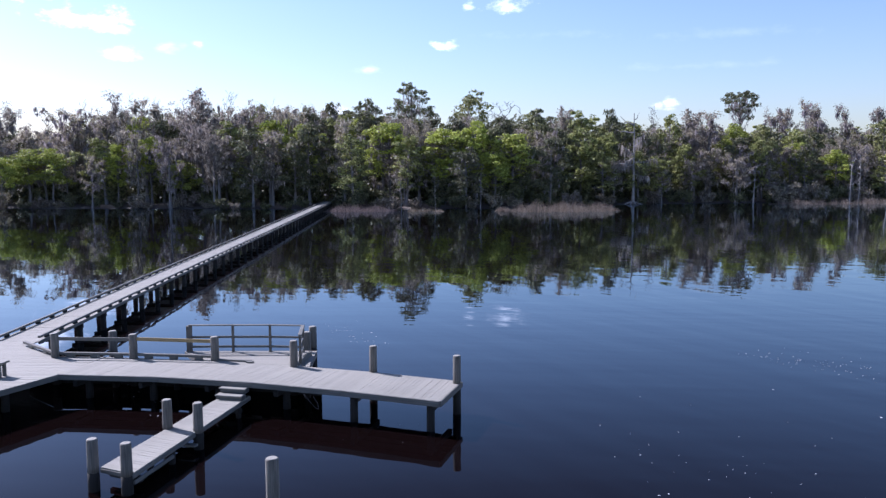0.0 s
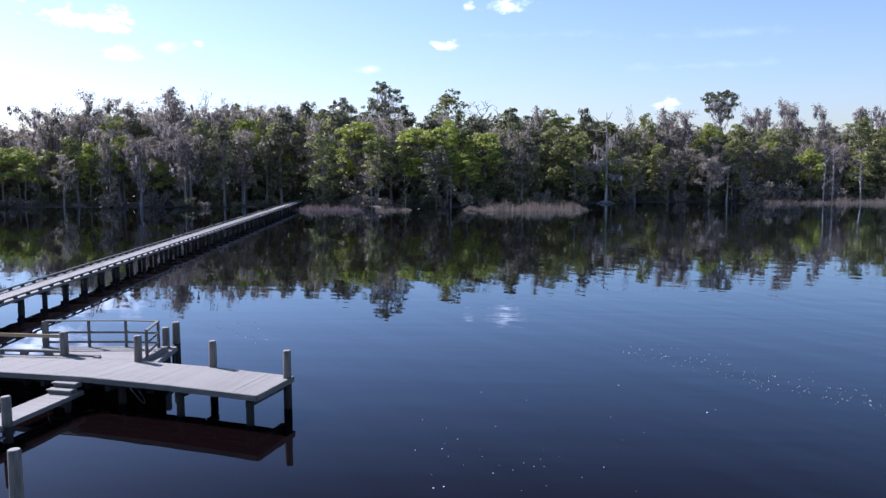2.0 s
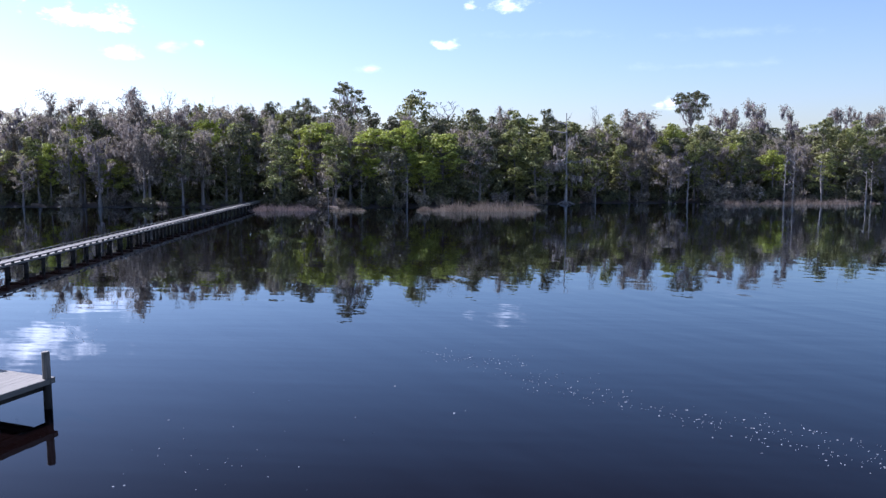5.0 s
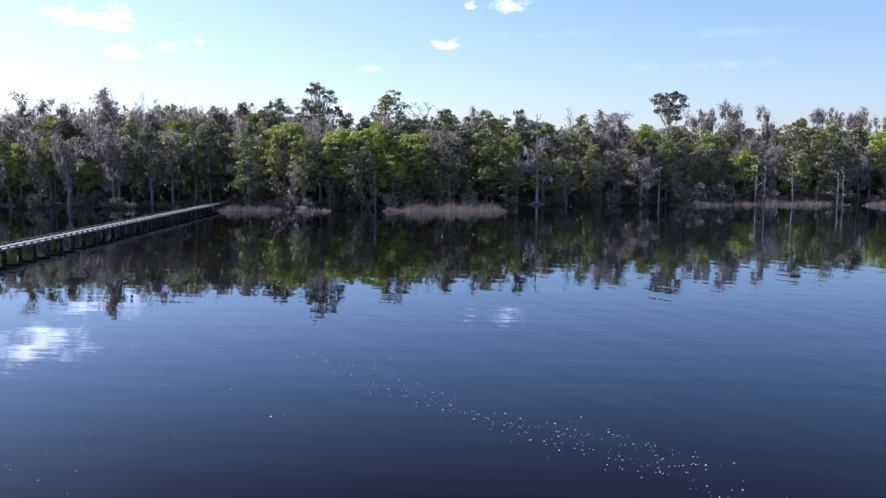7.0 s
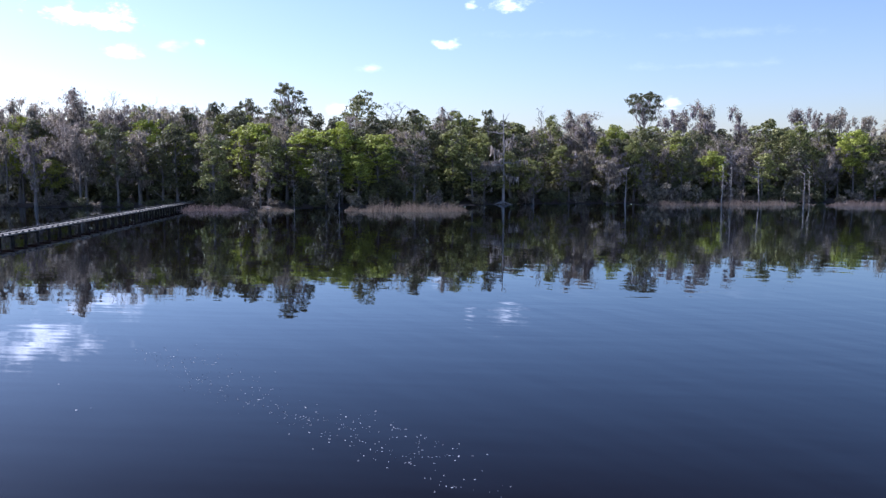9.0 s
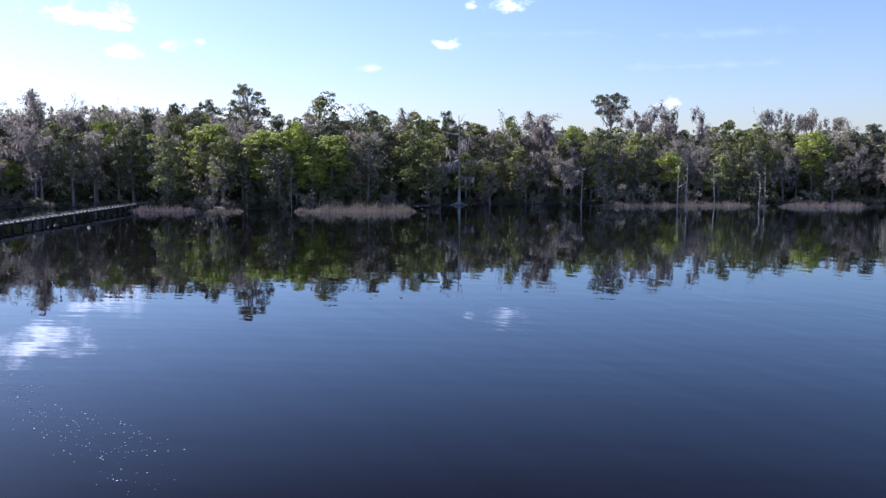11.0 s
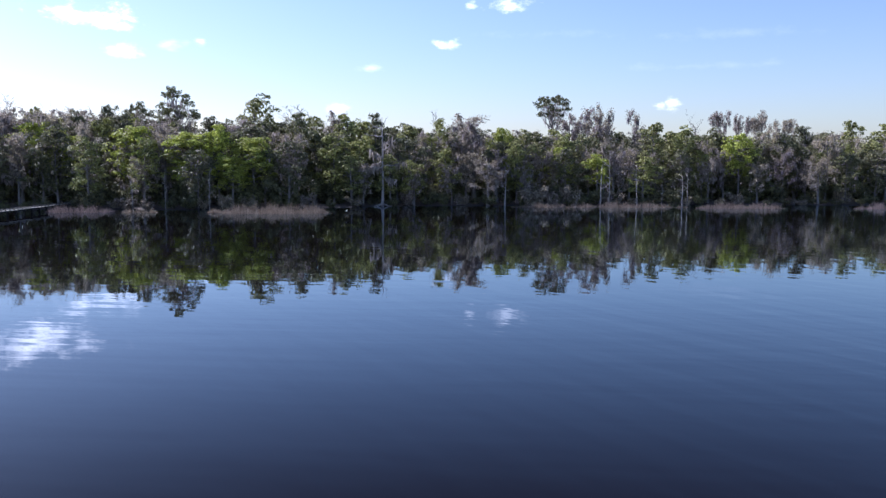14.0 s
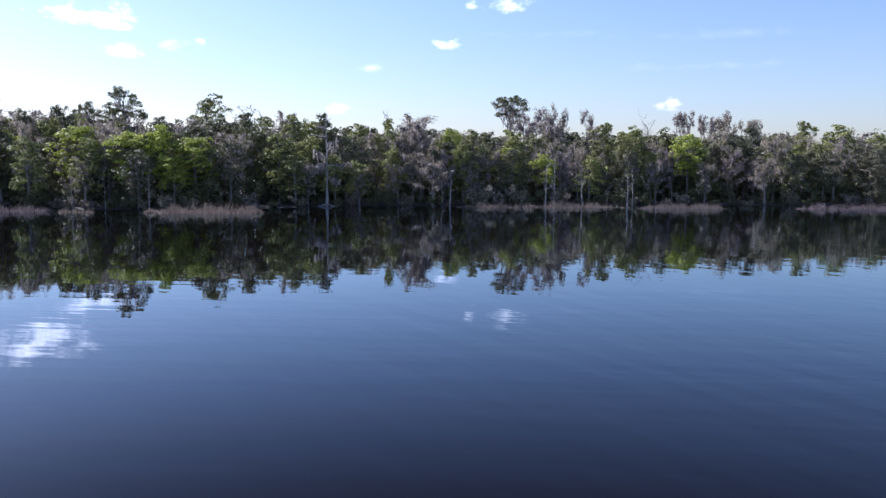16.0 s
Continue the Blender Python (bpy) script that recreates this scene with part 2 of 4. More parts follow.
def beam(name, a, b, w, h, mat, parent, label="", chamfer=0.012):
    """A timber from a to b; the points lie on the middle of its top face."""
    r, at, n = beam_matrix(a, b)
    s = Soup()
    s.box(-w / 2, w / 2, 0, n, -h, 0, chamfer=chamfer)
    ob = part(name, s.mesh(name, mat), parent, label)
    ob.matrix_basis = Matrix.Translation(at) @ r
    return ob


# ---- water and land ----
LEVEL = 0.015                         # the river's surface; the dock's deck lies 1.1 m above it


def build_setting():
    xs = [-4000, -900, -300, -150, -60, 0, 60, 120, 180, 300, 900, 4000]
    s = Soup()
    ys = [-4000, -600, -100, 0, 40, 90, 140, 200, 260, 800, 4000]
    for y in ys:
        for x in xs:
            s.v.append(Vector((x, y, LEVEL)))
    n = len(xs)
    for j in range(len(ys) - 1):
        for i in range(n - 1):
            s.f.append((j * n + i, j * n + i + 1, j * n + n + i + 1, j * n + n + i))
    tagged(new("water", s.mesh("water", WATER)), "dark tannin-stained river water with gentle ripples", "river", kind="structure")
    s = Soup()
    gx = [-4000, -1200, -500, -250] + [-160 + 4 * i for i in range(110)] + [400, 700, 1500, 4000]
    steps = [(-3, -0.6), (0, -0.08), (2.5, 0.22), (9, 0.4), (30, 0.6), (90, 0.9), (400, 1.2), (3800, 1.5)]
    for d, z in steps:
        for x in gx:
            wig = 1.2 * noise.noise(Vector((x * 0.13, d * 0.2, 0))) if d < 100 else 0
            s.v.append(Vector((x, shore(x) + d + wig, z + (0.12 * noise.noise(Vector((x * 0.3, d, 4))) if d > 1 else 0))))
    n = len(gx)
    for j in range(len(steps) - 1):
        for i in range(n - 1):
            s.f.append((j * n + i, j * n + i + 1, j * n + n + i + 1, j * n + n + i))
    tagged(new("ground", s.mesh("ground", SOIL, True)), "dark low swampy ground of the wooded river bank", "ground", kind="structure")


def shore(x):
    """The bank's y at x."""
    return float(np.interp(x, [-400, -120, -60, -20, 10, 28, 42, 70, 110, 160, 400], [175, 166, 161, 157, 157, 165, 173, 178, 182, 184, 190]))


build_setting()


# ---- plants ----
def leaf_mesh(name, centres, radii, per, size, mat, flat=0.7, shell=False):
    """A crown: round every centre a loose cloud of small leaf sprays, each a folded four-cornered leaf."""
    rng = np.random.default_rng(len(centres) * 7 + per)
    c = np.repeat(np.array(centres, float), per, axis=0)
    r = np.repeat(np.array(radii, float), per)
    n = len(c)
    d = rng.normal(size=(n, 3))
    d /= np.linalg.norm(d, axis=1, keepdims=True)
    rad = rng.uniform(0.25, 1.0, n) ** 0.6 * r
    if shell:
        d[:, 2] = np.where(d[:, 2] < -0.35, -d[:, 2], d[:, 2])
        rad = r * (1.08 - 0.45 * rng.uniform(0, 1, n) ** 2)
    p = c + d * rad[:, None] * np.array([1, 1, flat])
    a = rng.normal(size=(n, 3)) * np.array([1, 1, 0.55])
    if shell:
        a = np.cross(d, rng.normal(size=(n, 3))) + 0.45 * rng.normal(size=(n, 3))
    a /= np.linalg.norm(a, axis=1, keepdims=True)
    b = np.cross(a, d + 0.5 * rng.normal(size=(n, 3)) if shell else rng.normal(size=(n, 3)))
    b /= np.linalg.norm(b, axis=1, keepdims=True) + 1e-9
    sz = (size * rng.uniform(0.55, 1.35, n))[:, None]
    v = np.stack([p - a * sz, p + b * sz * 0.75, p + a * sz * 0.8 - b * sz * 0.35], axis=1).reshape(-1, 3)
    me = bpy.data.meshes.new(name)
    me.from_pydata(v.tolist(), [], np.arange(3 * n).reshape(-1, 3).tolist())
    me.materials.append(mat)
    return me


def moss_mesh(name, points, lengths, width, mat):
    """Hanging beards of moss: tapered, bent strands that hang from the points."""
    rng = np.random.default_rng(len(points))
    p = np.array(points, float)
    n = len(p)
    ln = np.array(lengths, float)
    t = rng.uniform(0, math.pi, n)
    a = np.stack([np.cos(t), np.sin(t), np.zeros(n)], axis=1) * (width * rng.uniform(0.5, 1.5, n))[:, None]
    sway = rng.normal(size=(n, 3)) * 0.12
    down = np.stack([np.zeros(n), np.zeros(n), -ln], axis=1)
    v = np.stack([p - a * 0.3, p + a + down * 0.35 + sway, p + down + sway * 1.5, p - a + down * 0.45 + sway], axis=1).reshape(-1, 3)
    me = bpy.data.meshes.new(name)
    me.from_pydata(v.tolist(), [], np.arange(4 * n).reshape(-1, 4).tolist())
    me.materials.append(mat)
    return me


def limb(s, rng, a, direction, length, r, kids, tips, depth, lift=0.15):
    """A bent tapering limb with forks; its outer points are gathered in tips."""
    pts, p, d = [Vector(a)], Vector(a), Vector(direction).normalized()
    n = 4 if depth > 1 else 3 if depth else 2
    sides = 5 if depth > 1 else 3
    for i in range(n):
        d = (d + Vector((rng.uniform(-0.25, 0.25), rng.uniform(-0.25, 0.25), rng.uniform(-0.12, 0.2) + lift))).normalized()
        p = p + d * (length / n)
        pts.append(p.copy())
    s.tube(pts, [max(r * (1 - 0.8 * i / n), 0.018) for i in range(n + 1)], sides, caps=False)
    tips += [(q, depth) for q in pts[max(1, n - 2):]]
    if depth > 0:
        for k in range(kids):
            i = rng.randint(1, n)
            t = rng.uniform(0, 2 * math.pi)
            side = Vector((math.cos(t), math.sin(t), rng.uniform(-0.1, 0.6)))
            limb(s, rng, pts[i], (d + side * 1.1), length * rng.uniform(0.4, 0.65), r * 0.45, kids, tips, depth - 1, lift * 0.6)


def trunk_line(s, rng, h, r, lean=0.03, flare=1.7):
    pts, x, y = [], 0.0, 0.0
    k = 9
    for i in range(k + 1):
        pts.append(Vector((x, y, h * i / k - (0.5 if i == 0 else 0))))
        x += rng.uniform(-lean, lean) * h / k
        y += rng.uniform(-lean, lean) * h / k
    radii = [r * flare] + [r * (1.25 if i == 1 else 1) * (1 - 0.85 * i / k) + 0.03 for i in range(1, k + 1)]
    s.tube(pts, radii, 8, caps=False)
    return pts


def at_height(pts, z):
    for a, b in zip(pts, pts[1:]):
        if b.z >= z:
            return a.lerp(b, (z - a.z) / max(b.z - a.z, 1e-6))
    return pts[-1].copy()


def beards(rng, tips, count, strands, least, most):
    """Roots and lengths of moss that hangs in tufts of a few strands below the limbs."""
    roots, lengths = [], []
    for _ in range(count):
        q = rng.choice(tips)
        x, y, z = q.x + rng.uniform(-0.4, 0.4), q.y + rng.uniform(-0.4, 0.4), q.z + rng.uniform(-0.4, 0.1)
        n = least + (most - least) * rng.random() ** 1.8
        for _ in range(strands):
            roots.append((x + rng.gauss(0, 0.14), y + rng.gauss(0, 0.14), z + rng.uniform(-0.1, 0.1)))
            lengths.append(n * rng.uniform(0.55, 1.1))
    return roots, lengths


def make_tree(kind, seed):
    """One tree of its kind, 20 m high (shrubs 4 m), with its foot at the origin."""
    rng = random.Random(seed * 31 + sum(map(ord, kind)))
    tree = new("tree_variant")
    tree.empty_display_size = 0.5
    s, tips = Soup(), []
    if kind == "mossy":
        line = trunk_line(s, rng, 19.5, rng.uniform(0.28, 0.4), 0.05)
        for k in range(18):
            z = 5.5 + 13.5 * (k / 17) ** 0.85
            t = rng.uniform(0, 2 * math.pi)
            limb(s, rng, at_height(line, z), (math.cos(t), math.sin(t), 0.3 + 0.5 * (z / 20) ** 2), (5.4 - 2.0 * (z / 20) ** 3) * rng.uniform(0.5, 1.1), 0.1, 2, tips, 2, 0.1)
        part("trunk", s.mesh("mossy_trunk", BARK, True), tree)
        rng.shuffle(tips)
        cl = [tuple(q) for q, d in tips[:200]]
        part("crown", leaf_mesh("mossy_twigs", cl, [rng.uniform(0.5, 1.25) for _ in cl], 20, 0.17, LEAF_GREY, 0.75), tree, "sparse grey-green foliage")
        part("moss", moss_mesh("mossy_moss", *beards(rng, [q for q, d in tips], 150, 8, 0.5, 2.1), 0.115, MOSS), tree, "grey hanging moss")["kind"] = "stuff"
    elif kind in ("lime", "green", "dark", "oak"):
        mat = {"lime": LEAF_LIME, "green": LEAF_GREEN, "dark": LEAF_DARK, "oak": LEAF_DARK}[kind]
        low = {"lime": 6.6, "green": 4.6, "dark": 3.6, "oak": 2.2}[kind]
        line = trunk_line(s, rng, 17.0, rng.uniform(0.2, 0.32), 0.07)
        pads, rad = [], []
        bough = {"lime": 21, "green": 15, "dark": 15, "oak": 17}[kind]
        for k in range(bough):
            u = (k + 0.5) / bough
            z = low + (17.3 - low) * u ** (0.7 if kind == "lime" else 0.85)
            t = k * 2.4 + rng.uniform(-0.7, 0.7)
            reach = 4.7 * math.sqrt(max(0.06, 1 - (1.75 * u - 0.75) ** 2 if u > 0.43 else 0.62 + 0.85 * u)) * rng.uniform(0.5, 1.15)
            a = at_height(line, max(z - rng.uniform(0.8, 2.2), 1.5))
            tip = Vector((a.x + math.cos(t) * reach, a.y + math.sin(t) * reach, z + rng.uniform(-0.4, 0.9)))
            mid = a.lerp(tip, 0.5) + Vector((rng.uniform(-0.3, 0.3), rng.uniform(-0.3, 0.3), 0.25))
            s.tube([a, mid, tip], [0.12, 0.08, 0.03], 4, caps=False)
            for j in range(rng.randint(5, 8)):
                q = mid.lerp(tip, rng.uniform(0.0, 1.15))
                side = rng.uniform(0, 2 * math.pi)
                off = rng.uniform(0.3, 1.35)
                pads.append((q.x + math.cos(side) * off, q.y + math.sin(side) * off, q.z + rng.uniform(-1.1, 1.2)))
                rad.append(rng.uniform(0.55, 1.25))
        for k in range(6):
            pads.append((line[-1].x + rng.uniform(-1.1, 1.1), line[-1].y + rng.uniform(-1.1, 1.1), 17.2 + rng.uniform(-1.2, 1.3)))
            rad.append(rng.uniform(0.5, 0.95))
        part("trunk", s.mesh("leafy_trunk", BARK, True), tree)
        part("crown", leaf_mesh("leafy_crown", pads, rad, 44, 0.28, mat, 0.78, True), tree)
        if kind in ("dark", "oak"):
            tip = [Vector(q) for q in pads]
            part("moss", moss_mesh("leafy_moss", *beards(rng, tip, 34, 5, 0.6, 2.0), 0.1, MOSS), tree, "grey hanging moss")["kind"] = "stuff"
    elif kind == "candelabra":
        line = trunk_line(s, rng, 13.5, 0.36, 0.03)
        cl, hang = [], []
        for k in range(7):
            t = k * 2.4 + rng.uniform(-0.4, 0.4)
            rr = rng.uniform(1.2, 4.4) if k else 0.3
            top = Vector((math.cos(t) * rr, math.sin(t) * rr, 19.3 - rng.uniform(0.1, 1.3) * rr))
            a = at_height(line, rng.uniform(8.0, 13.0))
            bend = Vector((top.x * 0.8, top.y * 0.8, a.z + (top.z - a.z) * 0.4))
            s.tube([a, bend, top], [0.17, 0.12, 0.05], 5, caps=False)
            for _ in range(13):
                q = bend.lerp(top, rng.uniform(0.25, 1.05))
                c = (q.x + rng.uniform(-0.8, 0.8), q.y + rng.uniform(-0.8, 0.8), q.z + rng.uniform(-0.6, 0.6))
                cl.append(c)
                hang += [(c[0] + rng.gauss(0, 0.2), c[1] + rng.gauss(0, 0.2), c[2]) for _ in range(6)]
        part("trunk", s.mesh("candelabra_trunk", BARK, True), tree)
        part("crown", leaf_mesh("candelabra_crown", cl, [rng.uniform(0.45, 0.85) for _ in cl], 30, 0.17, LEAF_GREY, 0.8), tree, "dense dark tufts at the limbs' ends")
        part("moss", moss_mesh("candelabra_moss", hang, [rng.uniform(0.3, 0.95) for _ in hang], 0.12, MOSS), tree, "grey hanging moss")["kind"] = "stuff"
    elif kind == "flat":
        line = trunk_line(s, rng, 17.0, 0.42, 0.02)
        cl, hang = [], []
        for k in range(34):
            t, rr = k * 2.4 + rng.uniform(-0.3, 0.3), 4.6 * math.sqrt((k + 0.5) / 34)
            pad = Vector((math.cos(t) * rr, math.sin(t) * rr, 19.3 - (0.2, 0.14, 0.085)[seed] * rr * rr - (rng.uniform(0.8, 1.9) * (5.2 - rr) if k % 3 == 0 else rng.uniform(0, 0.8))))
            a = at_height(line, max(9.5, pad.z - rng.uniform(2.0, 4.5)))
            mid = a.lerp(pad, 0.55) + Vector((rng.uniform(-0.3, 0.3), rng.uniform(-0.3, 0.3), -0.35))
            s.tube([a, mid, pad], [0.13, 0.08, 0.03], 4, caps=False)
            for _ in range(4):
                cl.append((pad.x + rng.uniform(-0.9, 0.9), pad.y + rng.uniform(-0.9, 0.9), pad.z + rng.uniform(-0.25, 0.25)))
            for _ in range(9):
                q = mid.lerp(pad, rng.uniform(-0.2, 1))
                hang.append((q.x + rng.uniform(-0.7, 0.7), q.y + rng.uniform(-0.7, 0.7), q.z + rng.uniform(-0.2, 0.1)))
        part("trunk", s.mesh("flat_trunk", BARK, True), tree)
        part("crown", leaf_mesh("flat_crown", cl, [rng.uniform(0.45, 0.9) for _ in cl], 50, 0.17, LEAF_DARK, 0.45), tree, "flat-topped clumps of dark foliage")
        part("moss", moss_mesh("flat_moss", hang, [rng.uniform(0.4, 1.5) for _ in hang], 0.12, MOSS), tree, "grey hanging moss")["kind"] = "stuff"
    elif kind == "dead":
        line = trunk_line(s, rng, 20, 0.19, 0.035, 1.7)
        hang = []
        for z, dx, dz, r, beard in ((17.3, -2.5, 1.4, 0.13, 0), (15.8, -3.0, 0.5, 0.14, 0), (14.0, 1.8, 1.3, 0.11, 2), (12.5, 2.2, 1.8, 0.12, 3), (11.0, -2.4, 1.5, 0.13, 6),
                                (9.2, 3.8, 0.7, 0.16, 7), (8.7, -3.4, 0.4, 0.16, 9), (10.1, -1.9, -0.4, 0.12, 7), (6.8, 2.2, -0.4, 0.11, 5), (18.6, 0.9, 1.1, 0.08, 0)):
            a = at_height(line, z)
            dy, r = rng.uniform(-1.3, 1.3), r * 1.35
            pts = [a + Vector((dx * u, dy * u, dz * 1.5 * u - 0.35 * math.sin(math.pi * u) * rng.uniform(0.2, 1.0))) + Vector((rng.uniform(-0.16, 0.16), rng.uniform(-0.16, 0.16), rng.uniform(-0.16, 0.16))) * (u > 0) for u in (0, 0.22, 0.45, 0.7, 1.0)]
            s.tube(pts, [r, r * 0.85, r * 0.65, r * 0.45, r * 0.15], 5, caps=False)
            c = pts[-1]
            for q in pts[1:4]:
                if rng.random() < 0.7:
                    e = q + Vector((rng.uniform(-0.6, 0.6) + dx * 0.12, rng.uniform(-0.6, 0.6), rng.uniform(-0.5, 1.1)))
                    s.tube([q, q.lerp(e, 0.5) + Vector((0, 0, -0.1)), e], [r * 0.4, r * 0.28, r * 0.1], 4, caps=False)
            for _ in range(beard * 7):
                q = a.lerp(c, rng.uniform(0.2, 1.0))
                hang.append((q.x + rng.uniform(-0.3, 0.3), q.y + rng.uniform(-0.3, 0.3), q.z))
        for k in range(9):
            t = k * 0.7
            s.tube([(0.2 * math.cos(t), 0.2 * math.sin(t), 0.6), (1.0 * math.cos(t), 1.0 * math.sin(t), 0.2), (1.9 * math.cos(t), 1.9 * math.sin(t), -0.1)], [0.16, 0.1, 0.05], 5, caps=False)
        part("trunk", s.mesh("dead_trunk", BLEACHED, True), tree, "bleached bare trunk with broken limbs")
        part("moss", moss_mesh("dead_moss", hang, [rng.uniform(0.6, 2.3) for _ in hang], 0.13, MOSS), tree, "grey hanging moss")["kind"] = "stuff"
    elif kind == "snag":
        line = trunk_line(s, rng, 20, 0.34, 0.12, 1.25)
        for k in range(7):
            z = 6 + 13 * k / 6
            t = rng.uniform(0, 6.28)
            limb(s, rng, at_height(line, z), (math.cos(t), math.sin(t), 0.2), rng.uniform(2.5, 7), 0.22, 1, tips, 1, 0.02)
        part("trunk", s.mesh("snag_trunk", BLEACHED, True), tree)
    elif kind == "bare":
        line = trunk_line(s, rng, 18, 0.22, 0.04)
        for k in range(20):
            z = 8 + 10 * k / 19
            t = rng.uniform(0, 6.28)
            limb(s, rng, at_height(line, z), (math.cos(t), math.sin(t), 1.0), rng.uniform(1.8, 3.4), 0.05, 3, tips, 2, 0.2)
        part("trunk", s.mesh("bare_trunk", BARK, True), tree, "bare pale grey trunk and twigs")
    elif kind in ("shrub", "grey_shrub"):
        for k in range(7):
            t = rng.uniform(0, 6.28)
            limb(s, rng, (0.3 * math.cos(t), 0.3 * math.sin(t), -0.1), (math.cos(t), math.sin(t), 1.4), rng.uniform(1.8, 3.2), 0.05, 2, tips, 1, 0.1)
        part("stem", s.mesh("shrub_stem", BARK), tree)
        cl = [tuple(q) for q, d in tips]
        rng.shuffle(cl)
        cl = cl[:30]
        part("foliage", leaf_mesh("shrub_leaves", cl, [rng.uniform(0.5, 1.0) for _ in cl], 36, 0.24, LEAF_DARK if kind == "shrub" else LEAF_GREY, 0.8), tree)
        if kind == "grey_shrub":
            hang = [q for q in cl for _ in range(5)]
            part("moss", moss_mesh("shrub_moss", hang, [rng.uniform(0.3, 1.1) for _ in hang], 0.09, MOSS), tree, "grey hanging moss")["kind"] = "stuff"
    return tree


def extent(tree):
    """Height and spread of a tree's mass."""
    pts = np.concatenate([np.array([v.co[:] for v in c.data.vertices]) for c in tree.children])
    r = np.hypot(pts[:, 0], pts[:, 1])
    return float(np.percentile(pts[:, 2], 99.7)), 2 * float(np.percentile(r, 93))


NAMES = {"mossy": "cypress_tree", "lime": "maple_tree", "green": "broadleaf_tree", "dark": "broadleaf_tree", "oak": "oak_tree", "flat": "cypress_tree", "candelabra": "cypress_tree", "dead": "dead_tree",
         "snag": "dead_tree", "bare": "bare_tree", "shrub": "shrub", "grey_shrub": "shrub"}
LABELS = {"mossy": "grey cypress hung with thick Spanish moss on the bank", "lime": "broadleaf tree in bright lime-green spring leaf on the bank",
          "green": "full green broadleaf tree in the riverside wood", "dark": "dark green broadleaf tree with some hanging moss", "oak": "spreading dark oak draped with grey moss",
          "flat": "tall flat-topped cypress standing above the wood", "candelabra": "tall cypress with upswept limbs thick with grey moss", "dead": "bleached bare dead cypress standing at the water's edge",
          "snag": "slim leaning bleached dead tree at the water's edge", "bare": "bare pale leafless tree behind the wood",
          "shrub": "dark green waterside shrub under the trees", "grey_shrub": "grey mossy shrub at the water's edge"}
POOL = {}


def plant(kind, x, y, h, w=None, turn=None, z=None):
    n = {"mossy": 5, "lime": 3, "green": 4, "dark": 4, "oak": 3, "flat": 3, "candelabra": 3, "dead": 1, "snag": 3, "bare": 2, "shrub": 3, "grey_shrub": 3}[kind]
    pool = POOL.setdefault(kind, [])
    if len(pool) < n:
        tree = make_tree(kind, len(pool))
        pool.append([tree, 0, *extent(tree)])
    pick = min(pool, key=lambda e: e[1])
    src = pick[0]
    tall, wide = pick[2:]
    w = w or wide * (h / tall) ** 0.6 * random.uniform(0.9, 1.25)
    sz, sx = h / tall, w / wide
    turn = random.uniform(0, 360) if turn is None else turn
    ground = 0.05 + 0.3 * min(max(y - shore(x), 0), 10) / 10 if z is None else z
    m = pose(x, y, ground - 0.1, 0, 0, turn) @ Matrix.Diagonal((sx, sx, sz, 1))
    if pick[1] == 0:
        src.name = NAMES[kind]
        src.matrix_basis = m
        tagged(src, LABELS[kind], "shrub" if "shrub" in kind else "tree", "trees of the far bank")
        ob = src
    else:
        ob = copy_thing(src, m @ Matrix.Diagonal((1 / src.scale[0], 1 / src.scale[1], 1 / src.scale[2], 1)))
    pick[1] += 1
    return ob


# marked trees that stand out of the wood
plant("flat", -7.0, 182.0, 26.3, 9.6)
plant("green", 6.0, 201.0, 26.4, 11.8)
plant("flat", -17.3, 186.0, 23.3, 6.5)
plant("dark", -26.3, 190.0, 22.7, 5.3)
plant("flat", 85.9, 236.0, 29.1, 10.2)
plant("mossy", 87.8, 214.0, 22.8, 7.5)
plant("candelabra", 94.4, 225.0, 23.3, 6.0)
plant("mossy", 98.2, 218.0, 25.4, 7.0)
plant("mossy", 106.3, 215.0, 23.6, 6.0)
plant("green", 104.5, 194.0, 19.1, 10.2)
plant("mossy", 59.9, 193.0, 20.9, 9.7)
plant("bare", 15.3, 208.0, 23.9, 11.6)
plant("lime", -10.8, 168.0, 16.9, 10.8)
plant("lime", 0.2, 166.0, 15.6, 10.2)
plant("lime", 6.8, 166.0, 17.1, 7.7)
plant("lime", 14.3, 165.0, 14.6, 11.5)
plant("dark", 21.2, 182.0, 20.5, 9.2)
plant("green", 31.7, 186.0, 20.4, 8.1)
plant("green", 52.8, 190.0, 19.7, 6.6)
plant("lime", 68.0, 190.0, 17.5, 6.6)
plant("green", 70.9, 182.0, 14.2, 6.4)
plant("mossy", -96.2, 178.0, 22.3, 10.0)
plant("mossy", -80.9, 178.0, 21.1, 11.2)
plant("mossy", -70.8, 176.0, 23.8, 9.9)
plant("mossy", -62.1, 178.0, 22.7, 10.0)
plant("mossy", -52.3, 178.0, 24.5, 11.2)
plant("mossy", -43.5, 176.0, 22.0, 8.6)
plant("green", -42.2, 186.0, 22.0, 6.5)
plant("mossy", -34.8, 178.0, 21.4, 10.0)
plant("dark", -29.9, 182.0, 21.1, 6.4)
plant("lime", -86.1, 169.0, 11.9, 8.3)
plant("lime", -67.5, 168.0, 12.7, 5.9)
plant("lime", -60.8, 169.0, 14.2, 7.1)
plant("lime", -53.5, 166.0, 9.5, 7.0)
plant("green", -22.8, 180.0, 19.4, 7.6)
plant("lime", -18.0, 182.0, 19.1, 7.6)
plant("green", -5.9, 176.0, 17.9, 7.4)
plant("mossy", -7.7, 162.0, 10.5, 5.7)
plant("mossy", -34.5, 164.0, 15.1, 6.3)
plant("mossy", -45.3, 164.0, 14.6, 6.9)
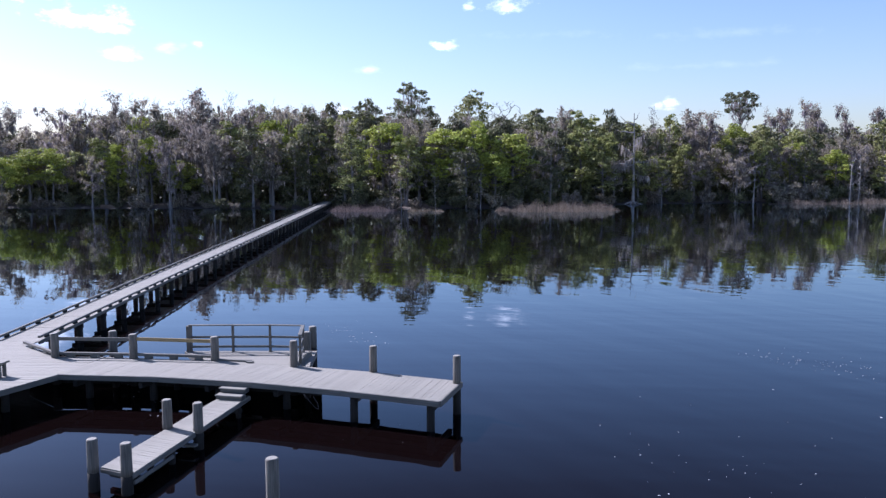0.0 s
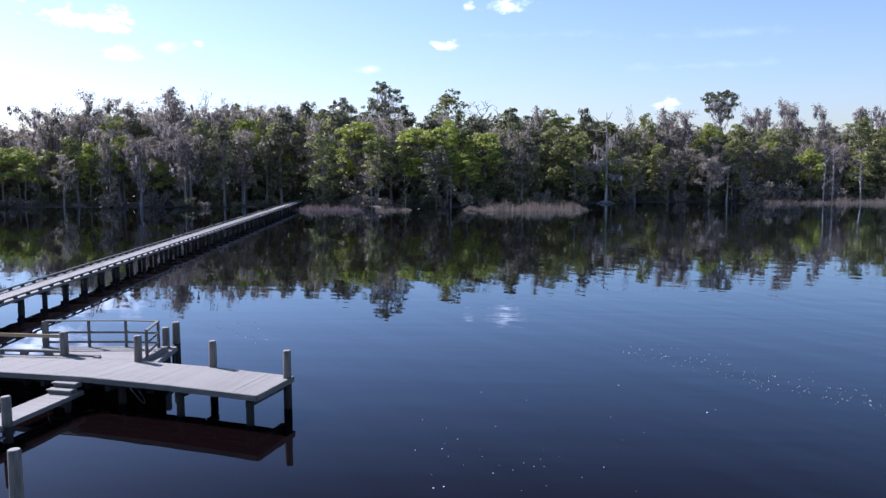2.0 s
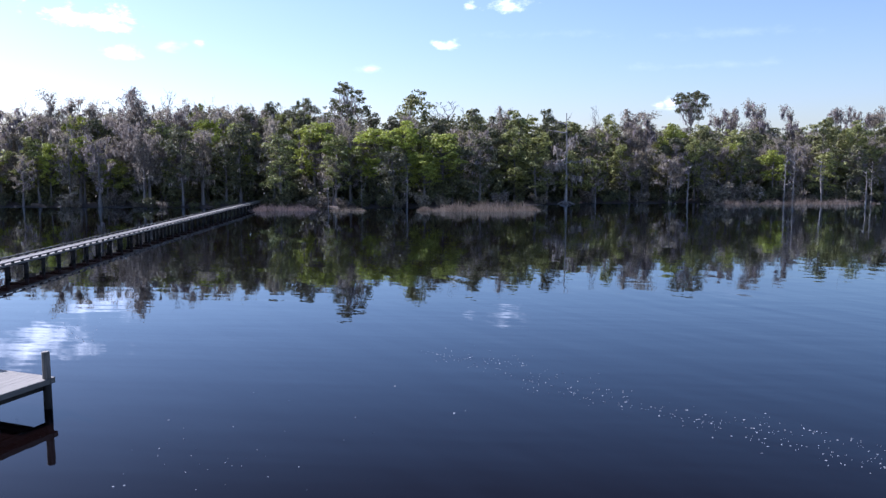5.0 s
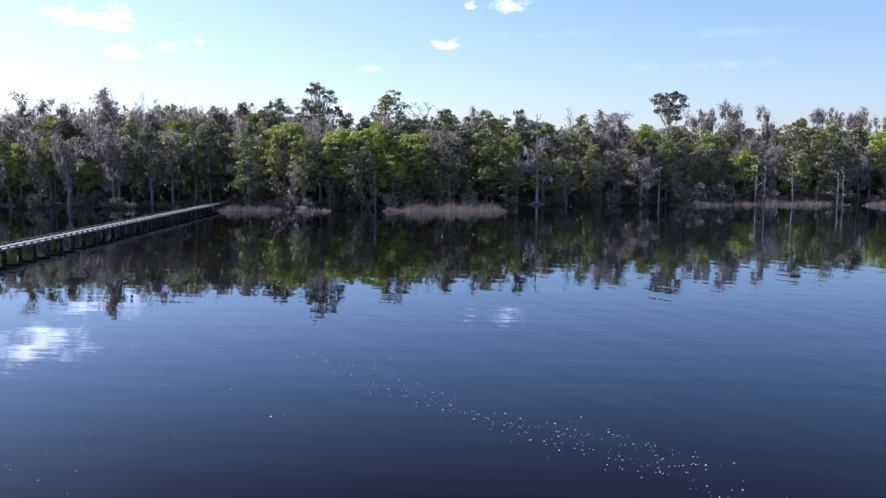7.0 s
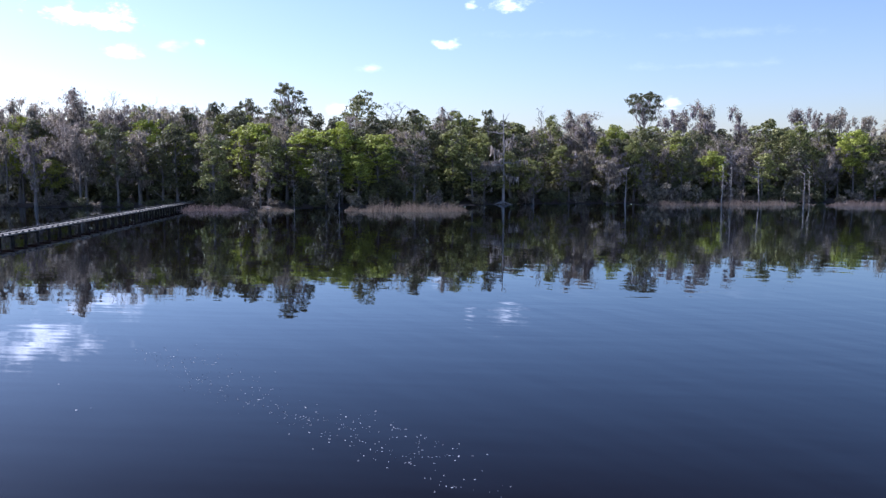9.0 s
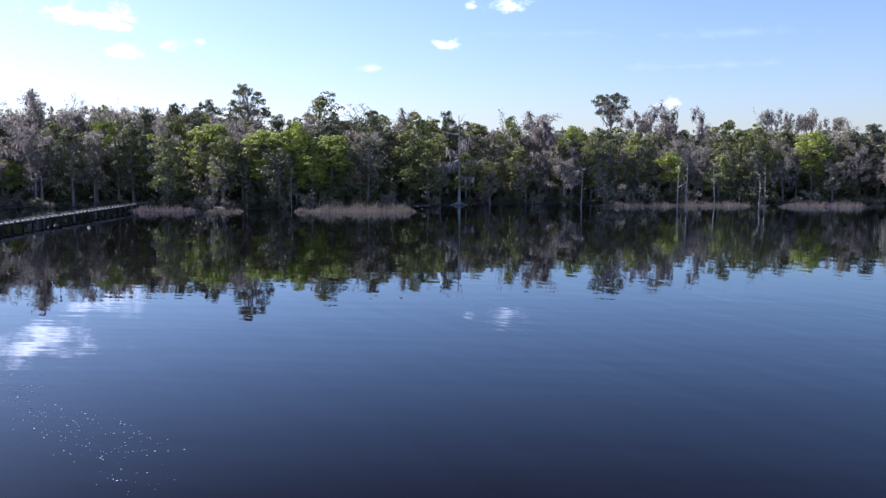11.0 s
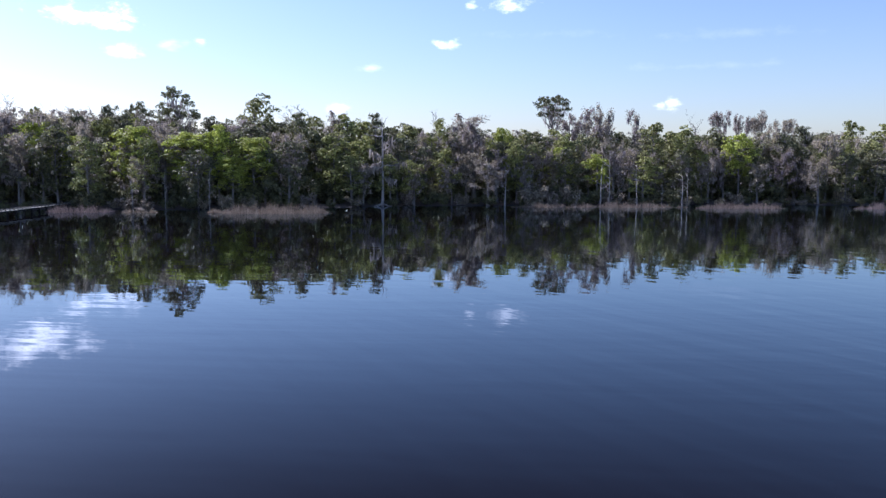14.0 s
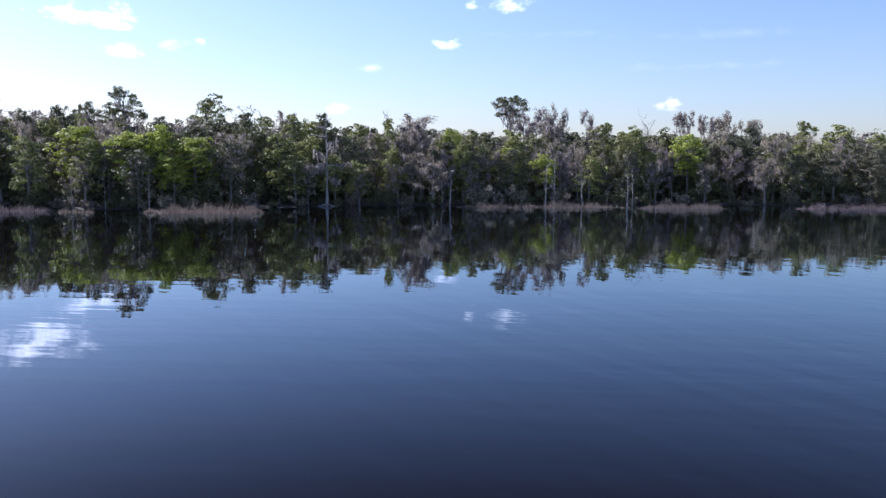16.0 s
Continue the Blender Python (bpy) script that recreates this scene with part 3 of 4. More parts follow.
plant("candelabra", 149.0, 277.0, 27.4, 8.0)
plant("candelabra", 158.0, 281.0, 26.4, 8.0)
plant("candelabra", 165.5, 283.0, 28.0, 9.5)
plant("candelabra", 175.5, 284.0, 25.2, 8.0)
plant("green", 113.0, 194.0, 18.3, 8.3)
plant("dark", 121.2, 198.0, 18.2, 8.5)
plant("lime", 125.5, 192.0, 16.4, 8.3)
plant("mossy", 136.0, 200.0, 19.2, 8.6)
plant("dark", 143.1, 200.0, 18.6, 7.2)
plant("green", 164.5, 215.0, 20.9, 9.2)
plant("green", 171.0, 210.0, 19.8, 10.5)
plant("mossy", 145.7, 190.0, 16.6, 7.5)
plant("mossy", 61.2, 186.0, 20.3, 12.0)
plant("green", 73.2, 186.0, 17.1, 6.7)
plant("mossy", 94.4, 206.0, 23.5, 8.8)
plant("mossy", 29.0, 190.0, 21.4, 6.8)
plant("dark", 38.2, 186.0, 20.7, 6.7)
plant("dead", 40.6, 173.2, 19.3, 7.6, 0, 0.1)
plant("snag", 89.4, 177.7, 10.3, 3.0, z=0.05)
plant("snag", 91.3, 177.8, 12.5, 3.2, z=0.05)
plant("snag", 97.7, 177.9, 9.8, 5.0, z=0.05)
plant("snag", 108.3, 179.2, 7.5, 3.4, z=0.05)
plant("snag", 109.4, 179.2, 9.5, 2.2, z=0.05)
plant("snag", 103.4, 178.4, 5.5, 1.8, z=0.05)
plant("snag", 67.8, 176.6, 8.8, 3.6, z=0.05)
plant("snag", -8.1, 157.0, 6.6, 2.4, z=0.05)
plant("snag", -1.5, 157.0, 8.8, 2.0, z=0.05)
plant("snag", 7.3, 157.0, 8.7, 1.5, z=0.05)
plant("snag", 64.0, 178.0, 7.3, 3.0, z=0.05)

for x, h in ((-92.0, 22.0), (-83.0, 23.4), (-74.5, 24.6), (-66.0, 23.6), (-58.0, 25.2), (-49.0, 25.0), (-40.0, 23.6), (52.0, 22.4), (120.0, 23.0)):
    plant("bare", x, shore(x) + 27, h)
plant("grey_shrub", -40.5, 157.5, 1.5, 2.4)
plant("grey_shrub", 74.5, 177.5, 5.2, 6.5)
plant("grey_shrub", 83.5, 179.0, 4.6, 5.5)
plant("grey_shrub", 78.5, 178.0, 3.6, 5.0)
plant("mossy", 64.0, 176.5, 10.8, 7.0)
plant("mossy", 36.5, 173.0, 9.5, 4.5)
plant("mossy", 47.5, 176.0, 8.0, 4.0)
plant("grey_shrub", 92.5, 180.5, 4.0, 5.0)
plant("lime", 90.0, 186.0, 11.5, 7.0)
plant("lime", 81.0, 188.0, 13.0, 7.5)


def top_of_wood(x):
    return float(np.interp(x, [-120, -90, -75, -60, -20, 0, 25, 45, 70, 110, 200], [18, 17, 20.5, 22, 21, 20, 19.5, 18.5, 17.5, 17.5, 18]))


def far_woods():
    """The depth of the wood: a loose thicket of foliage far behind the first trees."""
    rng = random.Random(3)
    cl, rad = [], []
    for _ in range(2600):
        x = rng.uniform(-170, 260)
        d = rng.uniform(26, 66)
        cl.append((x, shore(x) + d, rng.uniform(0.3, 1.0) ** 1.4 * 0.93 * top_of_wood(x)))
        rad.append(rng.uniform(1.6, 3.2))
    for _ in range(2000):
        x = rng.uniform(-170, 260)
        cl.append((x, shore(x) + rng.uniform(12, 46), rng.uniform(0.2, 6.0)))
        rad.append(rng.uniform(1.3, 2.2))
    tagged(new("far_woods", leaf_mesh("far_woods", cl, rad, 50, 0.55, LEAF_DARK, 0.9)), "dense dark thicket deep in the wood", "woods", kind="stuff")


def on_path(x, d):
    """Whether a spot d metres behind the water's edge lies where the boardwalk comes ashore."""
    return abs(x + 23.6) < 2.2 and d < 15


def fill_wood():
    random.seed(11)
    rows = [(3.5, 0.48, 0.74, 9.5), (9, 0.62, 0.84, 6.6), (16, 0.78, 0.95, 6.2), (25, 0.88, 1.0, 6.0), (37, 0.95, 1.06, 6.0)]
    for d, lo, hi, gap in rows:
        x = -125.0
        while x < 195:
            top = top_of_wood(x) * random.uniform(lo, hi)
            roll = random.random()
            grey = float(np.interp(x, [-40, -15, 0, 35, 60, 200], [0.74, 0.6, 0.16, 0.36, 0.5, 0.55]))
            if roll < grey:
                kind = "mossy"
            else:
                kind = "lime" if x < -20 and d < 12 and random.random() < 0.3 else random.choice(("green", "dark", "oak", "dark", "green", "lime" if x < 20 else "dark", "oak") if d < 20 else ("dark", "green", "dark", "oak"))
            px, back = x + random.uniform(-2, 2), d + random.uniform(-2.5, 2.5)
            if not on_path(px, back):
                plant(kind, px, shore(x) + back, top)
            x += gap * random.uniform(0.75, 1.25)
    x = -125.0
    while x < 195:
        if not on_path(x, 2):
            plant(random.choice(("shrub", "grey_shrub", "shrub")), x, shore(x) + random.uniform(-0.3, 3.5), random.uniform(1.4, 3.8))
        x += random.uniform(2.4, 5.0)
    x = -125.0
    while x < 195:
        if not on_path(x, 10):
            plant("shrub", x, shore(x) + random.uniform(6, 18), random.uniform(4.0, 7.5))
        x += random.uniform(2.5, 4.5)


far_woods()
fill_wood()


def build_reeds(x0, x1, y, depth, high, count):
    """A bed of dry reeds standing in the shallows."""
    rng = np.random.default_rng(int(abs(x0) * 10))
    x = rng.uniform(x0, x1, count)
    t = (x - x0) / (x1 - x0)
    edge = np.clip(np.minimum(t, 1 - t) * 5, 0.1, 1)
    yy = y + rng.uniform(-0.5, 0.5, count) * depth * edge
    lump = np.array([0.65 * noise.noise(Vector((a * 0.35, b * 0.35, 0))) + 0.5 * noise.noise(Vector((a * 1.1, b * 1.1, 7))) for a, b in zip(x, yy)])
    h = high * edge ** 0.5 * rng.uniform(0.3, 0.95, count) * (0.75 + 1.6 * lump)
    keep = (lump + rng.uniform(-0.3, 0.3, count) > -0.14) & (h > 0.12)
    x, yy, h = x[keep], yy[keep], h[keep]
    count = len(x)
    base = np.stack([x, yy, np.full(count, LEVEL - 0.15)], axis=1)
    t = rng.uniform(0, math.pi, count)
    a = np.stack([np.cos(t), np.sin(t), np.zeros(count)], axis=1) * 0.02
    lean = rng.normal(size=(count, 3)) * 0.24 * h[:, None]
    lean[:, 2] = 0
    up = np.stack([np.zeros(count), np.zeros(count), h], axis=1)
    v = np.stack([base - a, base + a, base + a * 0.9 + up * 0.6 + lean * 0.5, base + up + lean, base - a * 0.9 + up * 0.6 + lean * 0.5], axis=1).reshape(-1, 3)
    me = bpy.data.meshes.new("reeds")
    me.from_pydata(v.tolist(), [], np.arange(5 * count).reshape(-1, 5).tolist())
    me.materials.append(REED)
    tagged(new("reeds", me), "bed of dry tan reeds standing in the shallows", "reeds", kind="stuff")


build_reeds(-22, -8.5, 149, 6, 1.5, 2600)
build_reeds(-7, 0.3, 148, 4, 1.1, 1100)
build_reeds(9.5, 33, 148, 9, 1.9, 5500)
build_reeds(69, 107, 171, 6, 1.4, 5500)
build_reeds(108, 127, 168, 5, 1.6, 3400)
build_reeds(141, 168, 168, 5, 1.6, 3600)


def build_foam():
    """Flecks of foam drifting on the river in a loose streak."""
    rng = random.Random(5)
    s = Soup()

    def fleck(x, y, r):
        base = len(s.v)
        k = 6
        sx, sy, turn = rng.uniform(0.6, 1.6), rng.uniform(0.5, 1.1), rng.uniform(0, 3.14)
        for z, q in ((LEVEL + 0.002, 1.0), (LEVEL + 0.012, 0.75)):
            for i in range(k):
                t = 2 * math.pi * i / k
                u, w = math.cos(t) * r * q * sx, math.sin(t) * r * q * sy
                s.v.append(Vector((x + u * math.cos(turn) - w * math.sin(turn), y + u * math.sin(turn) + w * math.cos(turn), z)))
        for i in range(k):
            s.f.append((base + i, base + (i + 1) % k, base + k + (i + 1) % k, base + k + i))
        s.f.append(tuple(base + k + i for i in range(k)))

    for a, b, spread, n in STREAKS:
        for _ in range(int(n * 0.75)):
            t = rng.random()
            x, y = lerp(a, b, t)
            fleck(x + rng.gauss(0, spread), y + rng.gauss(0, spread * 0.7), rng.uniform(0.008, 0.02) + 0.022 * rng.random() ** 4)
    tagged(new("foam", s.mesh("foam", FOAM)), "small white foam flecks drifting on dark water", "foam", kind="stuff")


STREAKS = [
    ((14.31, 36.17), (20.33, 29.26), 0.9, 90),
    ((18.78, 30.03), (23.39, 25.32), 0.6, 110),
    ((23.44, 25.91), (29.04, 20.03), 0.7, 130),
    ((24.28, 26.52), (28.91, 21.83), 0.5, 60),
    ((14.07, 35.81), (18.52, 30.87), 0.6, 60),
    ((-6.25, 43.04), (-3.39, 38.16), 0.8, 60),
    ((7.92, 29.42), (7.2, 20.89), 1.2, 9),
    ((14.19, 34.55), (16.89, 34.01), 0.8, 30),
    ((20.49, 28.27), (29.22, 19.02), 0.6, 70),
    ((3.85, 25.2), (8.65, 20.19), 1.5, 25),
    ((4.91, 19.78), (14.37, 28.53), 1.5, 20),
    ((-3.64, 24.57), (0.28, 26.2), 1.0, 10),
    ((-13.19, 30.44), (-9.39, 26.91), 0.8, 14),
]
build_foam()


# ---- the dock ----
DECK = 1.0


def round_post(name, x, y, top, r, label, group="", foot=-0.6, lean=(0, 0), wet_shade_top=0.42):
    """A round timber pile: weathered above, below dark from damp and painted deck shade, with a rounded top."""
    thing = empty(name, label, "post", group, pose(x, y, 0))
    s = Soup()
    lx, ly = lean
    zs = [wet_shade_top, wet_shade_top + 0.2, (top + wet_shade_top + 0.2) / 2, top - 0.05, top - 0.015, top]
    rs = [r * 1.03, r * 1.02, r, r * 0.985, r * 0.94, r * 0.8]
    s.tube([(lx * z, ly * z, z) for z in zs], rs, 14)
    shaft = part("shaft", s.mesh("post_shaft", POST, True), thing)
    e = Soup()
    c = Vector((lx * top, ly * top, top))
    e.tube([c + Vector((0, 0, -0.004)), c + Vector((0, 0, 0.004))], [r * 0.86, r * 0.8], 14)
    part("end_grain", e.mesh("post_end_grain", PLANK), shaft, "pale end grain")
    w = Soup()
    w.tube([(lx * z, ly * z, z) for z in (foot, 0.2, wet_shade_top)], [r * 1.05, r * 1.05, r * 1.03], 14)
    part("waterline_sleeve", w.mesh("post_wet_shaded", PILE, True), thing, "dark lower section, damp and with deck shade in its colour")
    return thing


def unit_plank():
    s = Soup()
    s.box(-0.5, 0.5, -0.5, 0.5, -1, 0)
    me = s.mesh("plank", PLANK)
    return me


PLANK_MESH = unit_plank()


def plank(parent, a, b, width, z, thick=0.038):
    a, b = Vector((*a, z)), Vector((*b, z))
    r, at, n = beam_matrix(a, b)
    ob = new("plank", PLANK_MESH)
    ob.parent = parent
    ob.matrix_basis = Matrix.Translation((a + b) / 2 + Vector((0, 0, random.uniform(-0.003, 0.003)))) @ r @ Matrix.Diagonal((width, n, thick, 1))
    return ob


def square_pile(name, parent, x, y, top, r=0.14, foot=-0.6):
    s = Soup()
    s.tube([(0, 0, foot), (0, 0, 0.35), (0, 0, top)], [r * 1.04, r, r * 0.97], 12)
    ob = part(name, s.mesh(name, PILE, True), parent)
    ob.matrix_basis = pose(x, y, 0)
    return ob


FRONT = [(-0.13, 25.42), (-3.45, 26.71), (-6.75, 27.80), (-10.30, 28.58), (-14.15, 28.98)]
BACK = [(0.62, 27.80), (-2.75, 29.18), (-5.75, 30.12), (-9.5, 30.98), (-13.45, 31.62)]


def along(poly, t):
    i = min(int(t), len(poly) - 2)
    return lerp(poly[i], poly[i + 1], t - i)


def build_dock():
    dock = empty("dock", "weathered grey plank dock platform on timber piles over the river", "dock")
    # planks across the arm of the dock
    for i in range(len(FRONT) - 1):
        n = round(max(math.dist(FRONT[i], FRONT[i + 1]), math.dist(BACK[i], BACK[i + 1])) / 0.146)
        for k in range(n):
            t = i + (k + 0.5) / n
            plank(dock, along(FRONT, t), along(BACK, t), 0.138, DECK)
    # planks across the junction, where the dock meets the boardwalk
    y = 18.1
    while y < 34.65:
        if y <= 28.93:
            rx = float(np.interp(y, [18.0, 26.8, 28.93], [-19.2, -15.1, -14.12]))
        elif y <= 31.62:
            rx = float(np.interp(y, [28.93, 31.62], [-14.1, -13.5]))
        else:
            rx = float(np.interp(y, [31.62, 33.75, 34.7], [-15.5, -17.75, -17.6]))
        lx = float(np.interp(y, [18, 30, 34.7], [-24.0, -21.5, -19.55]))
        plank(dock, (lx, y), (rx - 0.02, y), 0.138, DECK)
        y += 0.146
    # fascia boards cover the planks' ends; boards added at the back block light and darken the underside
    def fascia(a, b, deep, out, mat=TIMBER_X, name="fascia"):
        d = Vector((b[0] - a[0], b[1] - a[1])).normalized()
        o = Vector((d.y, -d.x)) * out
        beam(name, (a[0] + o.x, a[1] + o.y, DECK - 0.004), (b[0] + o.x, b[1] + o.y, DECK - 0.004), 0.045, deep, mat, dock, chamfer=0.006)
    for a, b in zip(FRONT, FRONT[1:]):
        fascia(a, b, 0.19, -0.026)
    for i, (a, b) in enumerate(zip(BACK, BACK[1:])):
        if i < 2:
            fascia(a, b, 0.19, 0.026)
            continue
        # added boards below the joists block the light; slits stay open between the joists' ends
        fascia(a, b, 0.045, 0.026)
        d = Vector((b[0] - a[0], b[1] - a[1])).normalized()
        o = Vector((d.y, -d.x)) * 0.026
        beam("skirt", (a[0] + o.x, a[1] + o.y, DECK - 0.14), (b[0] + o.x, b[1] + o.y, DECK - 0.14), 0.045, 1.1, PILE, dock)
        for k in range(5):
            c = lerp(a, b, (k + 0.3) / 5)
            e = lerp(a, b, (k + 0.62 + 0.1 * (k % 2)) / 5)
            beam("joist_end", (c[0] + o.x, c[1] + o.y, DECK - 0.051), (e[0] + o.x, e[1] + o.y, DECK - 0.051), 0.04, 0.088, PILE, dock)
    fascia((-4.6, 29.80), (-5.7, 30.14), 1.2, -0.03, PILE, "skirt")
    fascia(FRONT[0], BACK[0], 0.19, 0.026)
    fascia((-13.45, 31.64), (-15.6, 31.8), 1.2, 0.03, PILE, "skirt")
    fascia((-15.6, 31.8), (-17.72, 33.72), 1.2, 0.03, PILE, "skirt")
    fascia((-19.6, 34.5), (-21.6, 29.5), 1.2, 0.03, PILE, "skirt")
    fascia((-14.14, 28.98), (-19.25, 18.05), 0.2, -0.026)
    # stringers, caps and piles below use PILE, with the deck's shade in its colour
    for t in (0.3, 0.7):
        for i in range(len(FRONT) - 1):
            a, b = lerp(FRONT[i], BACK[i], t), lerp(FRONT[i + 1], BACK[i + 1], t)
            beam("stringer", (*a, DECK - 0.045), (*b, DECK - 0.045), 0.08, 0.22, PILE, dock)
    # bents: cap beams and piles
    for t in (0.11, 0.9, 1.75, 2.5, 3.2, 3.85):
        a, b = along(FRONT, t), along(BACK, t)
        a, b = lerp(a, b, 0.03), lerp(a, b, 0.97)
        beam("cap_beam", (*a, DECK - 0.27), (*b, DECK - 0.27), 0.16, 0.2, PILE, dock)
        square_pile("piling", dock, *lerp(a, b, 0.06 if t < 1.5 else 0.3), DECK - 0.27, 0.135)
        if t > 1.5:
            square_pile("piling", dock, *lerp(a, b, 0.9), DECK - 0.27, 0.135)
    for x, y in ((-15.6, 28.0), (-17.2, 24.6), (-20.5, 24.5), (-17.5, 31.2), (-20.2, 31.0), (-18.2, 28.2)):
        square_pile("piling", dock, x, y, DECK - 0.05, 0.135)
    # curbs on blocks
    def curb(a, b, blocks, z=DECK):
        beam("curb", (*a, z + 0.21), (*b, z + 0.21), 0.13, 0.1, TIMBER_X, dock)
        for k in range(blocks):
            t = (k + 0.5) / blocks
            c, d = lerp(a, b, t - 0.05), lerp(a, b, t + 0.05)
            beam("curb_block", (*c, z + 0.108), (*d, z + 0.108), 0.12, 0.106, TIMBER_X, dock)
    curb((-15.38, 31.66), (-12.42, 31.42), 3)
    curb((-12.18, 31.40), (-9.1, 31.02), 3)
    curb((-17.8, 33.7), (-15.66, 31.78), 2)
    beam("curb", (-8.82, 30.98, DECK + 0.07), (-7.45, 30.72, DECK + 0.07), 0.12, 0.068, TIMBER_X, dock)
    beam("curb_block", (-7.62, 30.62, DECK + 0.06), (-7.36, 30.56, DECK + 0.06), 0.14, 0.058, TIMBER_X, dock)
    beam("rail", (-15.4, 31.6, 1.83), (-12.42, 31.42, 1.83), 0.05, 0.14, TIMBER_X, dock)
    beam("rail", (-12.18, 31.40, 1.85), (-9.07, 31.03, 1.83), 0.05, 0.14, FRESH, dock, "newer yellowish timber rail")
    # lookout bay behind the arm
    y = 30.15
    while y < 32.55:
        rx = float(np.interp(y, [30.04, 32.55], [-5.78, -5.5]))
        lx = float(np.interp(y, [30.04, 31.0, 32.6], [-6.0, -9.5, -10.55]))
        if rx - lx > 0.4:
            plank(dock, (lx - 0.02, y), (rx, y), 0.138, DECK)
        y += 0.146
    fascia((-5.48, 32.6), (-10.6, 32.6), 0.19, 0.02)
    fascia((-5.76, 30.1), (-5.47, 32.6), 0.19, 0.03)
    fascia((-9.5, 31.03), (-10.6, 32.6), 0.19, -0.03)
    for x in (-6.0, -8.2, -10.2):
        square_pile("piling", dock, x, 32.3, DECK - 0.05, 0.13)
    return dock


def build_railing():
    rail = empty("railing", "weathered grey timber guard railing round the lookout bay", "railing")
    line = [(-10.4, 32.48), (-8.62, 32.5), (-7.1, 32.5), (-5.72, 32.35), (-5.52, 30.5)]
    for i, (x, y) in enumerate(line):
        w = 0.2 if i == 0 else 0.095
        s = Soup()
        s.box(-w / 2, w / 2, -w / 2, w / 2, DECK - 0.004, 2.08, chamfer=0.01)
        ob = part("post", s.mesh("rail_post", POST), rail)
        ob.matrix_basis = pose(x, y, 0, 0, 0, 3)
    for a, b in zip(line, line[1:]):
        beam("top_rail", (*a, 2.125), (*b, 2.125), 0.15, 0.042, TIMBER_X, rail)
        for z in (1.66, 1.26):
            beam("mid_rail", (*a, z), (*b, z), 0.045, 0.09, TIMBER_X, rail)


def build_landing():
    """A low landing step behind the dock, between two piles."""
    low = empty("landing", "small low timber landing beside the dock railing", "landing")
    for k in range(22):
        y = 30.3 + 0.148 * k
        x = -5.55 - 0.05 * (y - 30.3)
        plank(low, (x, y), (x + 0.36, y - 0.03), 0.138, 0.8)
    for o in (0.02, 0.34):
        beam("stringer", (-5.55 + o, 30.25, 0.758), (-5.71 + o, 33.5, 0.758), 0.05, 0.16, TIMBER_X, low)
    for x, y in ((-5.4, 30.7), (-5.45, 33.3)):
        square_pile("piling", low, x, y, 0.6, 0.07)


LOW = 0.48


def build_lower_dock():
    low = empty("lower_dock", "narrow low boat landing of pale weathered planks", "dock")
    a0, b0 = (-9.3, 21.15), (-8.27, 20.68)
    a1, b1 = (-7.79, 28.2), (-6.86, 27.9)
    n = 50
    for k in range(n):
        t = (k + 0.5) / n
        plank(low, lerp(a0, a1, t), lerp(b0, b1, t), 0.138, LOW)
    for p, q in ((a0, a1), (b0, b1), (a0, b0)):
        beam("fascia", (*p, LOW - 0.042), (*q, LOW - 0.042), 0.045, 0.11, TIMBER_X, low)
    for t in (0.06, 0.52, 0.9):
        p, q = lerp(a0, a1, t), lerp(b0, b1, t)
        beam("cap_beam", (*p, LOW - 0.25), (*q, LOW - 0.25), 0.12, 0.16, PILE, low)
    for t in (0.3, 0.9):
        for w in (0.12, 0.88):
            square_pile("piling", low, *lerp(lerp(a0, a1, t), lerp(b0, b1, t), w), LOW - 0.1, 0.1)
    p = lerp(b0, b1, 0.46)
    beam("brace", (p[0] - 0.45, p[1] - 0.1, 0.16), (p[0] + 0.1, p[1] - 0.2, 0.16), 0.2, 0.06, TIMBER_X, low)
    p, q = lerp(b0, b1, 0.0), lerp(b0, b1, 0.27)
    beam("bumper", (p[0] + 0.06, p[1] - 0.02, 0.29), (q[0] + 0.06, q[1] - 0.02, 0.29), 0.06, 0.1, TIMBER_X, low, "grey bumper plank near the water")
    # steps up to the dock
    steps = empty("steps", "short flight of timber steps between landing and dock", "steps")
    d = Vector((0.215, 0.977))
    for i, z in enumerate((0.65, 0.82)):
        o = Vector((-6.98, 27.38)) + d * (0.30 * i)
        q = o + Vector((-0.96, 0.22))
        beam("tread", (o.x, o.y, z), (q.x, q.y, z), 0.33, 0.04, PLANK, steps)
        beam("riser", (o.x + 0.01, o.y + 0.03, z - 0.042), (q.x + 0.03, q.y + 0.03, z - 0.042), 0.26, 0.125, TIMBER_X, steps)


def boardwalk_middle(y):
    return -18.62 - 0.0385 * (y - 35)


